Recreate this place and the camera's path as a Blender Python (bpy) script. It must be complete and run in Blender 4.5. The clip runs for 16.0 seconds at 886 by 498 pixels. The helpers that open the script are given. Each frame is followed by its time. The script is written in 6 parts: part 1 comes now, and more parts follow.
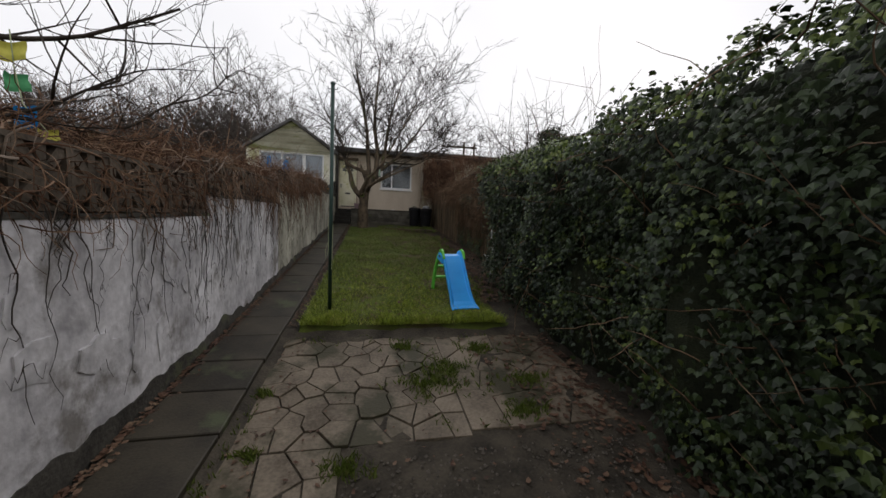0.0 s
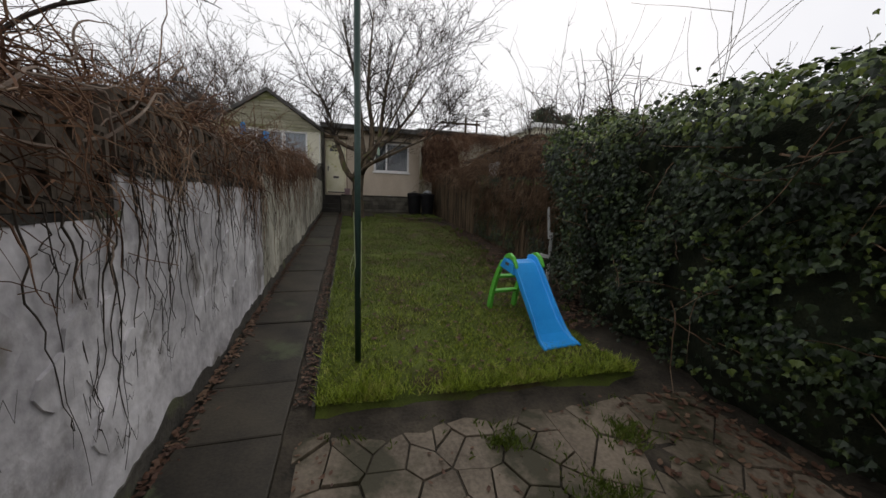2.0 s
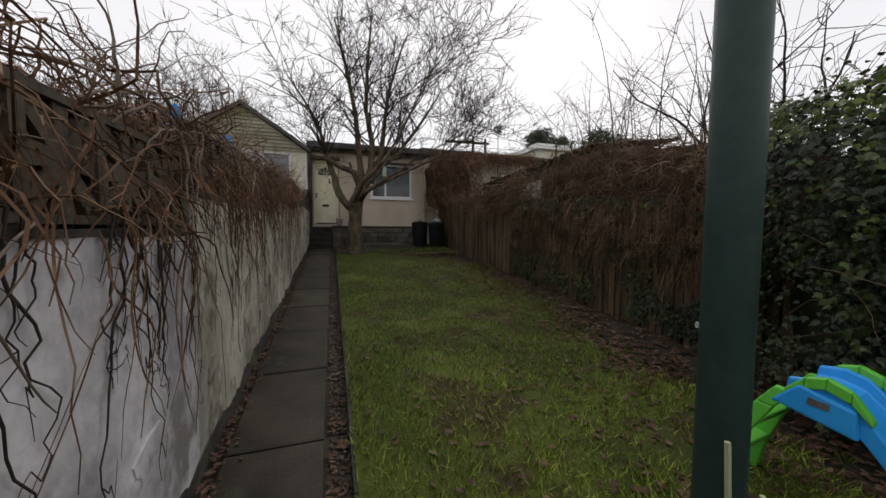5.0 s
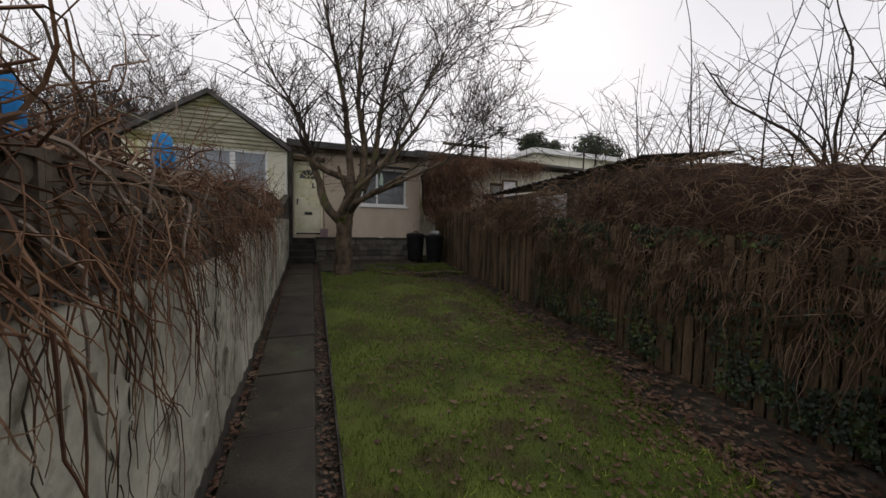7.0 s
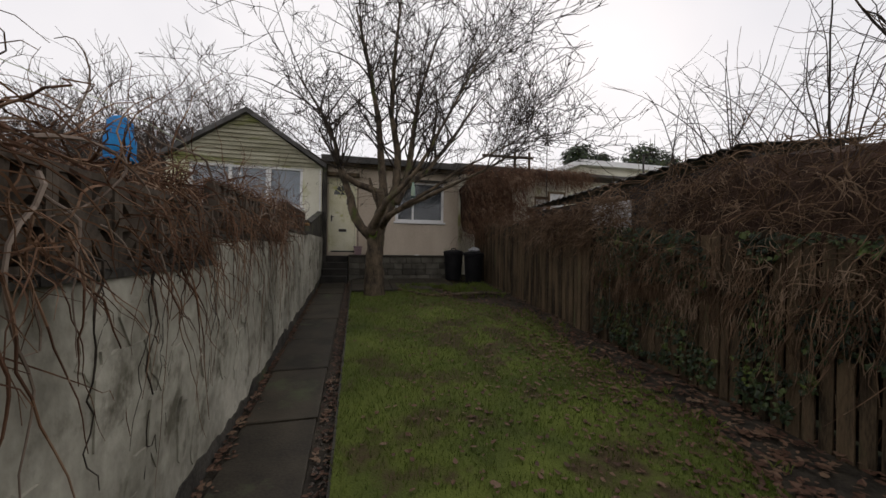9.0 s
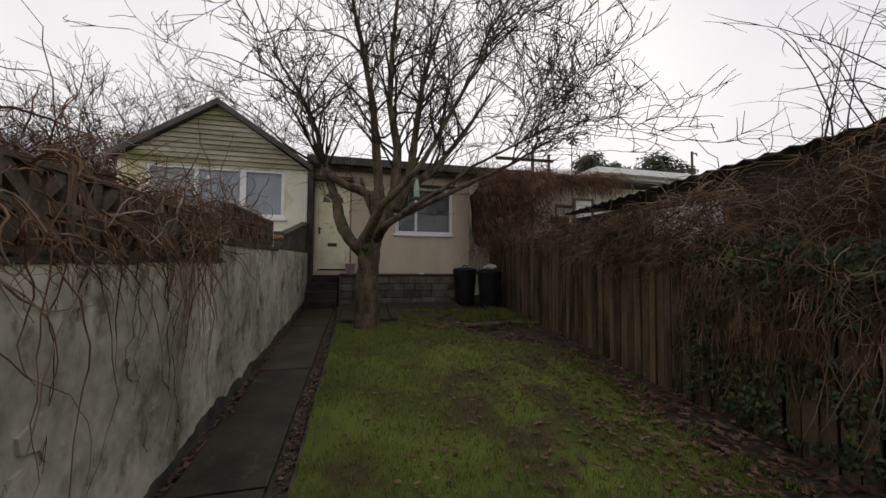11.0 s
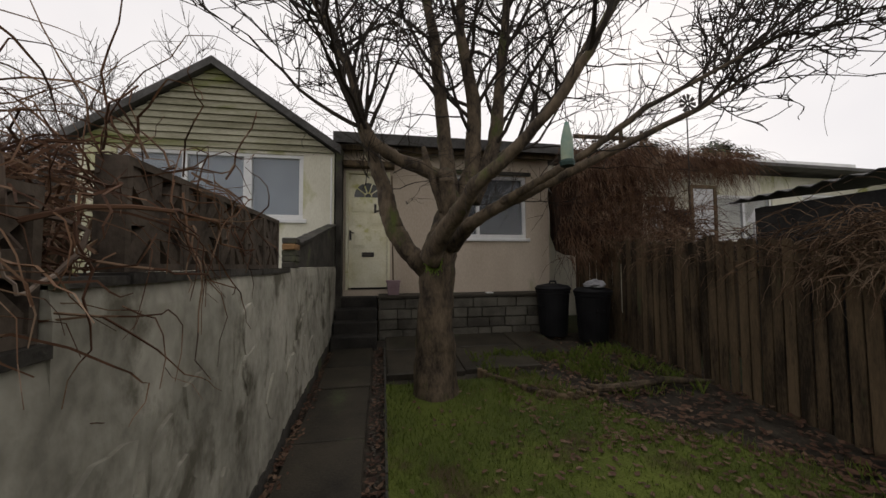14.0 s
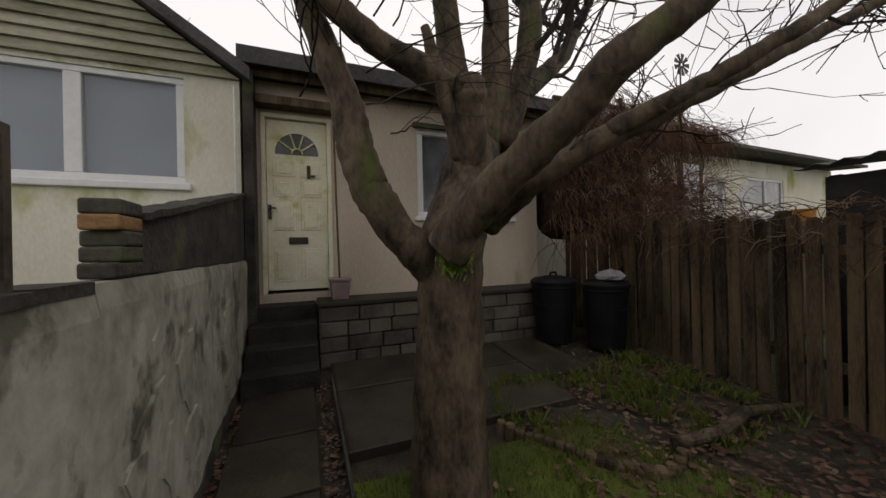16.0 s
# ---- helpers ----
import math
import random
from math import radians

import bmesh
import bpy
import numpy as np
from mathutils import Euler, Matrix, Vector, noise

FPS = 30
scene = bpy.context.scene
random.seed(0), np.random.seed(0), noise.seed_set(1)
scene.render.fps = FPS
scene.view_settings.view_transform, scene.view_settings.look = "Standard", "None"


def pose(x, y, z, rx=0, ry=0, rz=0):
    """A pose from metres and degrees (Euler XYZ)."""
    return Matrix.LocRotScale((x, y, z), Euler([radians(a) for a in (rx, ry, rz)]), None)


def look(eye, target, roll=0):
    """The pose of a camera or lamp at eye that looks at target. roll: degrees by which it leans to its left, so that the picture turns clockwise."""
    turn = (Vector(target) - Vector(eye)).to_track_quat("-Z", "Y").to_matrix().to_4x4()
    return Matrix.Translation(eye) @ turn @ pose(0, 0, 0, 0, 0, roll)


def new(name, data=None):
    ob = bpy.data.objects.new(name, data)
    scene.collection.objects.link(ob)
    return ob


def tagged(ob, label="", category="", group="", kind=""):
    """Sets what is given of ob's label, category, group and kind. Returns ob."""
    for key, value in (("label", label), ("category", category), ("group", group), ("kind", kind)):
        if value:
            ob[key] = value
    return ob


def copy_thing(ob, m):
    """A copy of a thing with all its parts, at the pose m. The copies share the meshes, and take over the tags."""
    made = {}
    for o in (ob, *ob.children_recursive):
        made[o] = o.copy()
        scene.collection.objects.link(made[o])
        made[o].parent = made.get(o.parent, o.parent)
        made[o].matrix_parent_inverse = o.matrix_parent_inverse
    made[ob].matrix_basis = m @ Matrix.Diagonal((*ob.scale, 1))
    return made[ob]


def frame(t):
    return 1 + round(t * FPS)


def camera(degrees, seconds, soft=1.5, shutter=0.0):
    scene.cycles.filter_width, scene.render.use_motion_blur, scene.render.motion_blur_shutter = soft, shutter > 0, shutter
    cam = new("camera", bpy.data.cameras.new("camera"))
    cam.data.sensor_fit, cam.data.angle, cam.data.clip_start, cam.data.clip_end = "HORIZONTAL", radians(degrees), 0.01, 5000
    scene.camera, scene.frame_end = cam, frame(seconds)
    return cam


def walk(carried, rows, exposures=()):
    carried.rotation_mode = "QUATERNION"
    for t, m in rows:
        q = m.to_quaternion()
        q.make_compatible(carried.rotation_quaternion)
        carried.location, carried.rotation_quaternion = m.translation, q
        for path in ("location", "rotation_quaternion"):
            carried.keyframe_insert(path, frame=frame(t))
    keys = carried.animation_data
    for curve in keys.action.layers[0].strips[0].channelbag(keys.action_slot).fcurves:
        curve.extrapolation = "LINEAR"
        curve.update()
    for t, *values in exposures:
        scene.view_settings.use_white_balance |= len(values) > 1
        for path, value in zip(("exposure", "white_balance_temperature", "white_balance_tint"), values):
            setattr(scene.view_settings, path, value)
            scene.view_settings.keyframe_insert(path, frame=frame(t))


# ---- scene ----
cam = camera(104.4, 16.0)
PATH = [
    (0, (0.96, -0.109, 1.698), (1.375, 1.839, 1.513), 2.6),
    (0.5, (0.737, 0.379, 1.671), (1.259, 2.301, 1.485), 2.5),
    (1, (0.519, 0.824, 1.658), (1.045, 2.744, 1.471), 2.2),
    (1.5, (0.45, 1.324, 1.659), (0.97, 3.237, 1.389), 1.7),
    (2, (0.391, 1.848, 1.715), (0.914, 3.76, 1.447), 1.8),
    (2.5, (0.346, 2.259, 1.759), (0.871, 4.181, 1.591), 1.1),
    (3, (0.369, 2.726, 1.672), (0.9, 4.652, 1.567), 0.7),
    (3.5, (0.285, 3.16, 1.679), (0.812, 5.087, 1.592), 0.6),
    (4, (0.173, 3.57, 1.726), (0.7, 5.497, 1.631), 0.1),
    (6.5, (-0.008, 5.466, 2.09), (0.73, 7.32, 1.956), 1.4),
    (7, (-0.028, 5.739, 2.224), (0.683, 7.605, 2.107), 1.2),
    (7.5, (0.0, 5.766, 2.27), (0.547, 7.686, 2.156), 0.8),
    (8, (0.099, 5.831, 2.244), (0.605, 7.766, 2.203), 0.5),
    (8.5, (0.268, 6.061, 2.201), (0.754, 8.001, 2.186), 0.7),
    (9, (0.301, 6.499, 2.143), (0.782, 8.441, 2.136), 0.8),
    (11.5, (0.566, 8.515, 2.269), (1.014, 10.463, 2.352), 0.4),
    (12, (0.461, 8.955, 2.347), (0.855, 10.914, 2.408), 0.1),
    (12.5, (0.398, 9.365, 2.358), (0.787, 11.325, 2.45), 0.0),
    (13, (0.328, 9.772, 2.354), (0.712, 11.733, 2.447), 0.0),
    (13.5, (0.27, 10.106, 2.313), (0.64, 12.069, 2.419), -0.3),
    (14, (0.118, 10.537, 2.403), (0.465, 12.504, 2.498), -0.3),
    (14.5, (0.06, 10.876, 2.457), (0.461, 12.833, 2.537), -0.6),
    (15, (0.051, 11.404, 2.441), (0.52, 13.346, 2.537), -0.7),
    (15.5, (-0.051, 11.876, 2.454), (0.581, 13.772, 2.526), -1.0),
    (16, (-0.068, 12.295, 2.46), (0.677, 14.151, 2.462), -1.2),
]
walk(cam, [(t, look(eye, target, roll)) for t, eye, target, roll in PATH], [(0.0, 0.04, 6500, 11), (4.0, 0.04, 6550, 11), (8.0, -0.03, 6600, 13), (16.0, 0.0, 6850, 12.5)])

# ---- world and light: a white winter overcast ----
world = bpy.data.worlds.new("overcast")
scene.world = world
world.use_nodes = True
wn, wl = world.node_tree.nodes, world.node_tree.links
sky = wn.new("ShaderNodeTexSky")
sky.sky_type, sky.sun_disc, sky.sun_elevation, sky.sun_rotation = "NISHITA", False, radians(32), radians(40)
sky_strength = wn.new("ShaderNodeMix")
sky_strength.data_type, sky_strength.blend_type = "RGBA", "MULTIPLY"
sky_strength.inputs[0].default_value = 1.0
sky_strength.inputs[7].default_value = (0.07, 0.07, 0.07, 1)
cloud_noise = wn.new("ShaderNodeTexNoise")
cloud_noise.inputs["Scale"].default_value = 1.6
cloud_noise.inputs["Detail"].default_value = 4
cloud_ramp = wn.new("ShaderNodeValToRGB")
cloud_ramp.color_ramp.elements[0].position, cloud_ramp.color_ramp.elements[0].color = 0.3, (0.84, 0.85, 0.89, 1)
cloud_ramp.color_ramp.elements[1].position, cloud_ramp.color_ramp.elements[1].color = 0.65, (1.05, 1.04, 1.05, 1)
cloud_mix = wn.new("ShaderNodeMix")
cloud_mix.data_type = "RGBA"
cloud_mix.inputs[0].default_value = 0.9
wl.new(sky.outputs[0], sky_strength.inputs[6])
wl.new(cloud_noise.outputs["Fac"], cloud_ramp.inputs[0])
wl.new(sky_strength.outputs[2], cloud_mix.inputs[6])
wl.new(cloud_ramp.outputs[0], cloud_mix.inputs[7])
wl.new(cloud_mix.outputs[2], wn["Background"].inputs[0])
wn["Background"].inputs[1].default_value = 1.0
sun = new("sun", bpy.data.lights.new("sun", "SUN"))
sun.data.energy, sun.data.angle, sun.data.color = 0.5, radians(40), (1.0, 0.96, 0.9)
sun.matrix_world = pose(0, 0, 20, 50, 0, 140)


# ---- materials ----
def paint(name, dark, light, scale=3.0, fine=40.0, rough=0.8, bump=0.3, stretch=(1, 1, 1), spots=None, spot_at=0.6, spot_scale=2.0, metal=0.0, vary=0.0, spec=0.3):
    """Two scales of noise between two colours, fine relief, optional stains of a third colour."""
    m = bpy.data.materials.new(name)
    m.use_nodes = True
    n, l = m.node_tree.nodes, m.node_tree.links
    b = n["Principled BSDF"]
    tc = n.new("ShaderNodeTexCoord")
    mp = n.new("ShaderNodeMapping")
    mp.inputs["Scale"].default_value = stretch
    l.new(tc.outputs["Object"], mp.inputs[0])
    big, small = n.new("ShaderNodeTexNoise"), n.new("ShaderNodeTexNoise")
    big.inputs["Scale"].default_value, big.inputs["Detail"].default_value = scale, 5
    small.inputs["Scale"].default_value, small.inputs["Detail"].default_value = fine, 3
    for t in (big, small):
        l.new(mp.outputs[0], t.inputs["Vector"])
    add = n.new("ShaderNodeMath")
    add.operation = "MULTIPLY_ADD"
    add.inputs[1].default_value = 0.45
    l.new(small.outputs["Fac"], add.inputs[0])
    l.new(big.outputs["Fac"], add.inputs[2])
    src = add.outputs[0]
    if vary:
        oi = n.new("ShaderNodeObjectInfo")
        va = n.new("ShaderNodeMath")
        va.operation = "MULTIPLY_ADD"
        va.inputs[1].default_value = vary
        l.new(oi.outputs["Random"], va.inputs[0])
        l.new(src, va.inputs[2])
        sub = n.new("ShaderNodeMath")
        sub.operation = "SUBTRACT"
        sub.inputs[1].default_value = vary / 2
        l.new(va.outputs[0], sub.inputs[0])
        src = sub.outputs[0]
    ramp = n.new("ShaderNodeValToRGB")
    ramp.color_ramp.elements[0].position, ramp.color_ramp.elements[0].color = 0.5, (*dark, 1)
    ramp.color_ramp.elements[1].position, ramp.color_ramp.elements[1].color = 0.95, (*light, 1)
    l.new(src, ramp.inputs[0])
    col = ramp.outputs[0]
    if spots:
        st = n.new("ShaderNodeTexNoise")
        st.inputs["Scale"].default_value, st.inputs["Detail"].default_value, st.inputs["Roughness"].default_value = spot_scale, 6, 0.62
        l.new(mp.outputs[0], st.inputs["Vector"])
        sr = n.new("ShaderNodeValToRGB")
        sr.color_ramp.elements[0].position, sr.color_ramp.elements[1].position = spot_at - 0.04, spot_at + 0.06
        l.new(st.outputs["Fac"], sr.inputs[0])
        mx = n.new("ShaderNodeMix")
        mx.data_type = "RGBA"
        l.new(sr.outputs[0], mx.inputs[0])
        l.new(col, mx.inputs[6])
        mx.inputs[7].default_value = (*spots, 1)
        col = mx.outputs[2]
    l.new(col, b.inputs["Base Color"])
    b.inputs["Roughness"].default_value, b.inputs["Metallic"].default_value = rough, metal
    b.inputs["Specular IOR Level"].default_value = spec
    if bump:
        bp = n.new("ShaderNodeBump")
        bp.inputs["Strength"].default_value, bp.inputs["Distance"].default_value = bump, 0.02
        l.new(add.outputs[0], bp.inputs["Height"])
        l.new(bp.outputs[0], b.inputs["Normal"])
    return m


def leafy(name, colours, scale=9.0, rough=0.45, spec=0.4):
    """Leaves whose colour changes from cell to cell."""
    m = bpy.data.materials.new(name)
    m.use_nodes = True
    n, l = m.node_tree.nodes, m.node_tree.links
    b = n["Principled BSDF"]
    tc, v = n.new("ShaderNodeTexCoord"), n.new("ShaderNodeTexVoronoi")
    v.inputs["Scale"].default_value = scale
    l.new(tc.outputs["Object"], v.inputs["Vector"])
    sep = n.new("ShaderNodeSeparateColor")
    l.new(v.outputs["Color"], sep.inputs[0])
    big = n.new("ShaderNodeTexNoise")
    big.inputs["Scale"].default_value = 1.3
    l.new(tc.outputs["Object"], big.inputs["Vector"])
    mixv = n.new("ShaderNodeMath")
    mixv.operation = "MULTIPLY_ADD"
    mixv.inputs[1].default_value = 0.6
    l.new(sep.outputs[0], mixv.inputs[0])
    sc = n.new("ShaderNodeMath")
    sc.operation = "MULTIPLY"
    sc.inputs[1].default_value = 0.5
    l.new(big.outputs["Fac"], sc.inputs[0])
    l.new(sc.outputs[0], mixv.inputs[2])
    ramp = n.new("ShaderNodeValToRGB")
    e = ramp.color_ramp.elements
    e[0].position, e[0].color = 0.15, (*colours[0], 1)
    e[1].position, e[1].color = 0.95, (*colours[-1], 1)
    for i, c in enumerate(colours[1:-1]):
        x = e.new(0.15 + 0.8 * (i + 1) / (len(colours) - 1))
        x.color = (*c, 1)
    l.new(mixv.outputs[0], ramp.inputs[0])
    l.new(ramp.outputs[0], b.inputs["Base Color"])
    b.inputs["Roughness"].default_value = rough
    b.inputs["Specular IOR Level"].default_value = spec
    return m


def clear_glass(name):
    m = bpy.data.materials.new(name)
    m.use_nodes = True
    b = m.node_tree.nodes["Principled BSDF"]
    b.inputs["Base Color"].default_value = (0.9, 0.93, 0.95, 1)
    b.inputs["Roughness"].default_value = 0.03
    b.inputs["Transmission Weight"].default_value = 1.0
    b.inputs["IOR"].default_value = 1.45
    return m


M_WALL = paint("white_rendered_wall", (0.27, 0.26, 0.27), (0.71, 0.69, 0.71), 2.2, 18, 0.9, 0.9, (1, 1, 0.8), spots=(0.22, 0.205, 0.195), spot_at=0.60, spot_scale=2.6)
M_WALL_END = paint("mossy_grey_render", (0.19, 0.18, 0.145), (0.50, 0.48, 0.40), 2.2, 18, 0.9, 1.0, (1, 1, 0.7), spots=(0.13, 0.12, 0.09), spot_at=0.585, spot_scale=3.2)
M_DARKSTONE = paint("damp_dark_masonry", (0.022, 0.02, 0.017), (0.085, 0.078, 0.066), 4, 40, 0.9, 0.8, spots=(0.09, 0.10, 0.05), spot_at=0.62)
# dark step stone, blackened further to carry the shade by the door
M_STEP = paint("shaded_dark_stone", (0.010, 0.009, 0.008), (0.04, 0.036, 0.03), 4, 40, 0.7, 0.5)
M_SCREEN = paint("weathered_concrete_screen", (0.035, 0.026, 0.019), (0.12, 0.095, 0.072), 5, 50, 0.9, 0.5)
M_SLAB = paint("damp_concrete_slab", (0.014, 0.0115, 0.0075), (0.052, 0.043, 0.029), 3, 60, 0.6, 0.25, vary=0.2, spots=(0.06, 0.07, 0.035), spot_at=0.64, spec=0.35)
M_PAVING = paint("crazy_paving_stone", (0.075, 0.058, 0.040), (0.24, 0.195, 0.145), 3, 40, 0.65, 0.4, vary=0.14, spots=(0.045, 0.040, 0.022), spot_at=0.535, spot_scale=1.5)
M_SOIL = paint("dark_wet_soil", (0.018, 0.015, 0.011), (0.07, 0.058, 0.042), 5, 45, 0.9, 1.0)
M_GROUND = paint("rough_ground", (0.035, 0.045, 0.018), (0.09, 0.09, 0.045), 0.6, 9, 0.95, 0.6)
M_LAWN = paint("lawn_turf", (0.034, 0.048, 0.006), (0.10, 0.125, 0.018), 1.5, 70, 0.9, 1.0, spots=(0.05, 0.036, 0.015), spot_at=0.56, spot_scale=1.6)
M_BLADE = leafy("grass_blade", [(0.034, 0.055, 0.005), (0.072, 0.106, 0.009), (0.10, 0.14, 0.017), (0.14, 0.13, 0.04)], 30, 0.6)
M_BLADE_LONG = leafy("long_grass_blade", [(0.11, 0.14, 0.012), (0.2, 0.26, 0.02), (0.27, 0.34, 0.034), (0.36, 0.33, 0.10)], 24, 0.6)
M_IVY_YOUNG = leafy("young_ivy_leaf", [(0.02, 0.036, 0.008), (0.045, 0.075, 0.013), (0.09, 0.13, 0.022), (0.17, 0.2, 0.045)], 13, 0.45, 0.4)
M_PALE_STEM = leafy("pale_vine_stem", [(0.09, 0.065, 0.05), (0.19, 0.145, 0.115), (0.32, 0.26, 0.21)], 5, 0.85, 0.2)
M_IVY = leafy("ivy_leaf", [(0.005, 0.009, 0.004), (0.009, 0.017, 0.006), (0.015, 0.028, 0.008), (0.025, 0.043, 0.011), (0.11, 0.145, 0.025)], 11, 0.45, 0.32)
# near-black green, the shade between ivy leaves put into colour
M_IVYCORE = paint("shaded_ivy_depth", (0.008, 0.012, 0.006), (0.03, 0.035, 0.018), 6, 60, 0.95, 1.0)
M_VINE = leafy("dead_vine_stem", [(0.035, 0.018, 0.011), (0.09, 0.045, 0.026), (0.17, 0.095, 0.055), (0.28, 0.2, 0.14)], 7, 0.85, 0.2)
# stem brown darkened to give the shade deep inside the tangles
M_VINECORE = paint("shaded_vine_depth", (0.018, 0.010, 0.007), (0.075, 0.042, 0.027), 7, 60, 0.95, 1.0)
M_BRAMBLE = leafy("bare_bramble_stem", [(0.032, 0.019, 0.011), (0.085, 0.05, 0.029), (0.15, 0.095, 0.057), (0.25, 0.18, 0.125)], 7, 0.85, 0.2)
M_TWIG = paint("dark_twig", (0.016, 0.012, 0.009), (0.055, 0.043, 0.033), 6, 60, 0.85, 0.2)
M_BARK = paint("damp_tree_bark", (0.014, 0.010, 0.007), (0.15, 0.112, 0.073), 9, 45, 0.85, 1.0, (1, 1, 0.45), spots=(0.07, 0.085, 0.02), spot_at=0.62, spot_scale=3)
M_WOODS = paint("far_bare_branches", (0.045, 0.036, 0.03), (0.11, 0.092, 0.078), 1, 8, 0.95, 0)
M_LEAF = leafy("fallen_leaf", [(0.03, 0.014, 0.008), (0.07, 0.032, 0.018), (0.11, 0.058, 0.034), (0.18, 0.12, 0.075)], 12, 0.7)
M_FENCE = paint("old_fence_wood", (0.02, 0.014, 0.008), (0.145, 0.102, 0.058), 3, 30, 0.85, 0.5, (3, 3, 0.5), vary=0.32, spots=(0.07, 0.085, 0.035), spot_at=0.66)
M_CREAM = paint("cream_render", (0.62, 0.59, 0.47), (0.80, 0.78, 0.66), 1.3, 45, 0.9, 0.3, (1, 1, 0.5), spots=(0.42, 0.42, 0.17), spot_at=0.60, spot_scale=1.0)
M_PINK = paint("beige_render", (0.46, 0.38, 0.29), (0.66, 0.57, 0.46), 1.3, 60, 0.9, 0.3, (1, 1, 0.35), spots=(0.30, 0.28, 0.15), spot_at=0.62, spot_scale=1.3)
M_CLAD = paint("mossy_cladding_board", (0.19, 0.18, 0.115), (0.42, 0.40, 0.30), 1.6, 30, 0.8, 0.3, (0.5, 1, 2), vary=0.3, spots=(0.17, 0.18, 0.06), spot_at=0.57, spot_scale=1.1)
M_FASCIA = paint("grey_felt_edge", (0.05, 0.048, 0.045), (0.13, 0.125, 0.12), 3, 30, 0.8, 0.3)
M_UPVC = paint("white_window_frame", (0.68, 0.68, 0.68), (0.82, 0.82, 0.81), 2, 20, 0.4, 0.05)
M_BLIND = paint("grey_blind", (0.22, 0.245, 0.27), (0.32, 0.35, 0.38), 0.7, 5, 0.8, 0)
# dark grey that gives the dimness of an unlit interior
M_ROOM = paint("dim_room_shade", (0.03, 0.03, 0.03), (0.06, 0.06, 0.06), 1, 5, 0.9, 0)
M_DOOR = paint("yellowed_white_door", (0.62, 0.58, 0.36), (0.82, 0.79, 0.62), 2, 30, 0.55, 0.15, spots=(0.50, 0.48, 0.18), spot_at=0.6, spot_scale=2.4)
M_GLASS = clear_glass("window_glass")
M_METAL = paint("dark_iron", (0.03, 0.03, 0.03), (0.08, 0.07, 0.06), 10, 80, 0.5, 0.1, metal=0.6)
M_POLE = paint("green_painted_pole", (0.012, 0.03, 0.026), (0.03, 0.06, 0.05), 5, 60, 0.5, 0.1)
M_BLUE = paint("blue_slide_plastic", (0.016, 0.30, 0.80), (0.03, 0.38, 0.90), 3, 40, 0.35, 0.05, spec=0.5)
M_GREEN = paint("green_slide_plastic", (0.10, 0.50, 0.05), (0.16, 0.62, 0.08), 3, 40, 0.35, 0.05, spec=0.5)
M_BIN = paint("black_bin_plastic", (0.005, 0.005, 0.006), (0.014, 0.014, 0.015), 4, 60, 0.55, 0.1, spec=0.15)
M_BAG = paint("grey_plastic_bag", (0.18, 0.18, 0.19), (0.35, 0.35, 0.36), 6, 40, 0.4, 0.3)
M_POT = paint("dusty_pink_pot", (0.20, 0.13, 0.14), (0.32, 0.23, 0.24), 5, 50, 0.8, 0.2)
M_BLOCK = paint("terrace_stone_block", (0.05, 0.045, 0.036), (0.14, 0.13, 0.105), 4, 50, 0.85, 0.7, vary=0.35, spots=(0.08, 0.09, 0.04), spot_at=0.64)
M_TIN = paint("black_corrugated_roof", (0.012, 0.012, 0.012), (0.045, 0.043, 0.04), 3, 40, 0.7, 0.2)
M_WHITEWOOD = paint("peeling_white_board", (0.42, 0.42, 0.42), (0.66, 0.66, 0.66), 3, 40, 0.7, 0.2)
M_CLOTH_Y = paint("faded_yellow_cloth", (0.42, 0.40, 0.06), (0.6, 0.56, 0.12), 8, 80, 0.9, 0.1)
M_CLOTH_G = paint("faded_green_cloth", (0.05, 0.24, 0.10), (0.10, 0.36, 0.16), 8, 80, 0.9, 0.1)
M_CLOTH_B = paint("bright_blue_cloth", (0.01, 0.13, 0.36), (0.02, 0.22, 0.5), 8, 80, 0.9, 0.1)
M_BRICK = paint("old_orange_brick", (0.16, 0.09, 0.045), (0.34, 0.20, 0.09), 8, 60, 0.9, 0.6)
M_RUBBER = paint("tyre_rubber", (0.012, 0.012, 0.012), (0.03, 0.03, 0.03), 6, 60, 0.8, 0.2)
M_MOSS = leafy("bright_moss", [(0.08, 0.12, 0.015), (0.16, 0.24, 0.03), (0.26, 0.34, 0.05)], 40, 0.9)
M_ROPE = paint("pale_washing_line", (0.3, 0.34, 0.2), (0.45, 0.5, 0.3), 5, 40, 0.7, 0)
M_FEED = paint("feeder_tin", (0.03, 0.17, 0.17), (0.38, 0.42, 0.3), 4, 14, 0.5, 0.1)


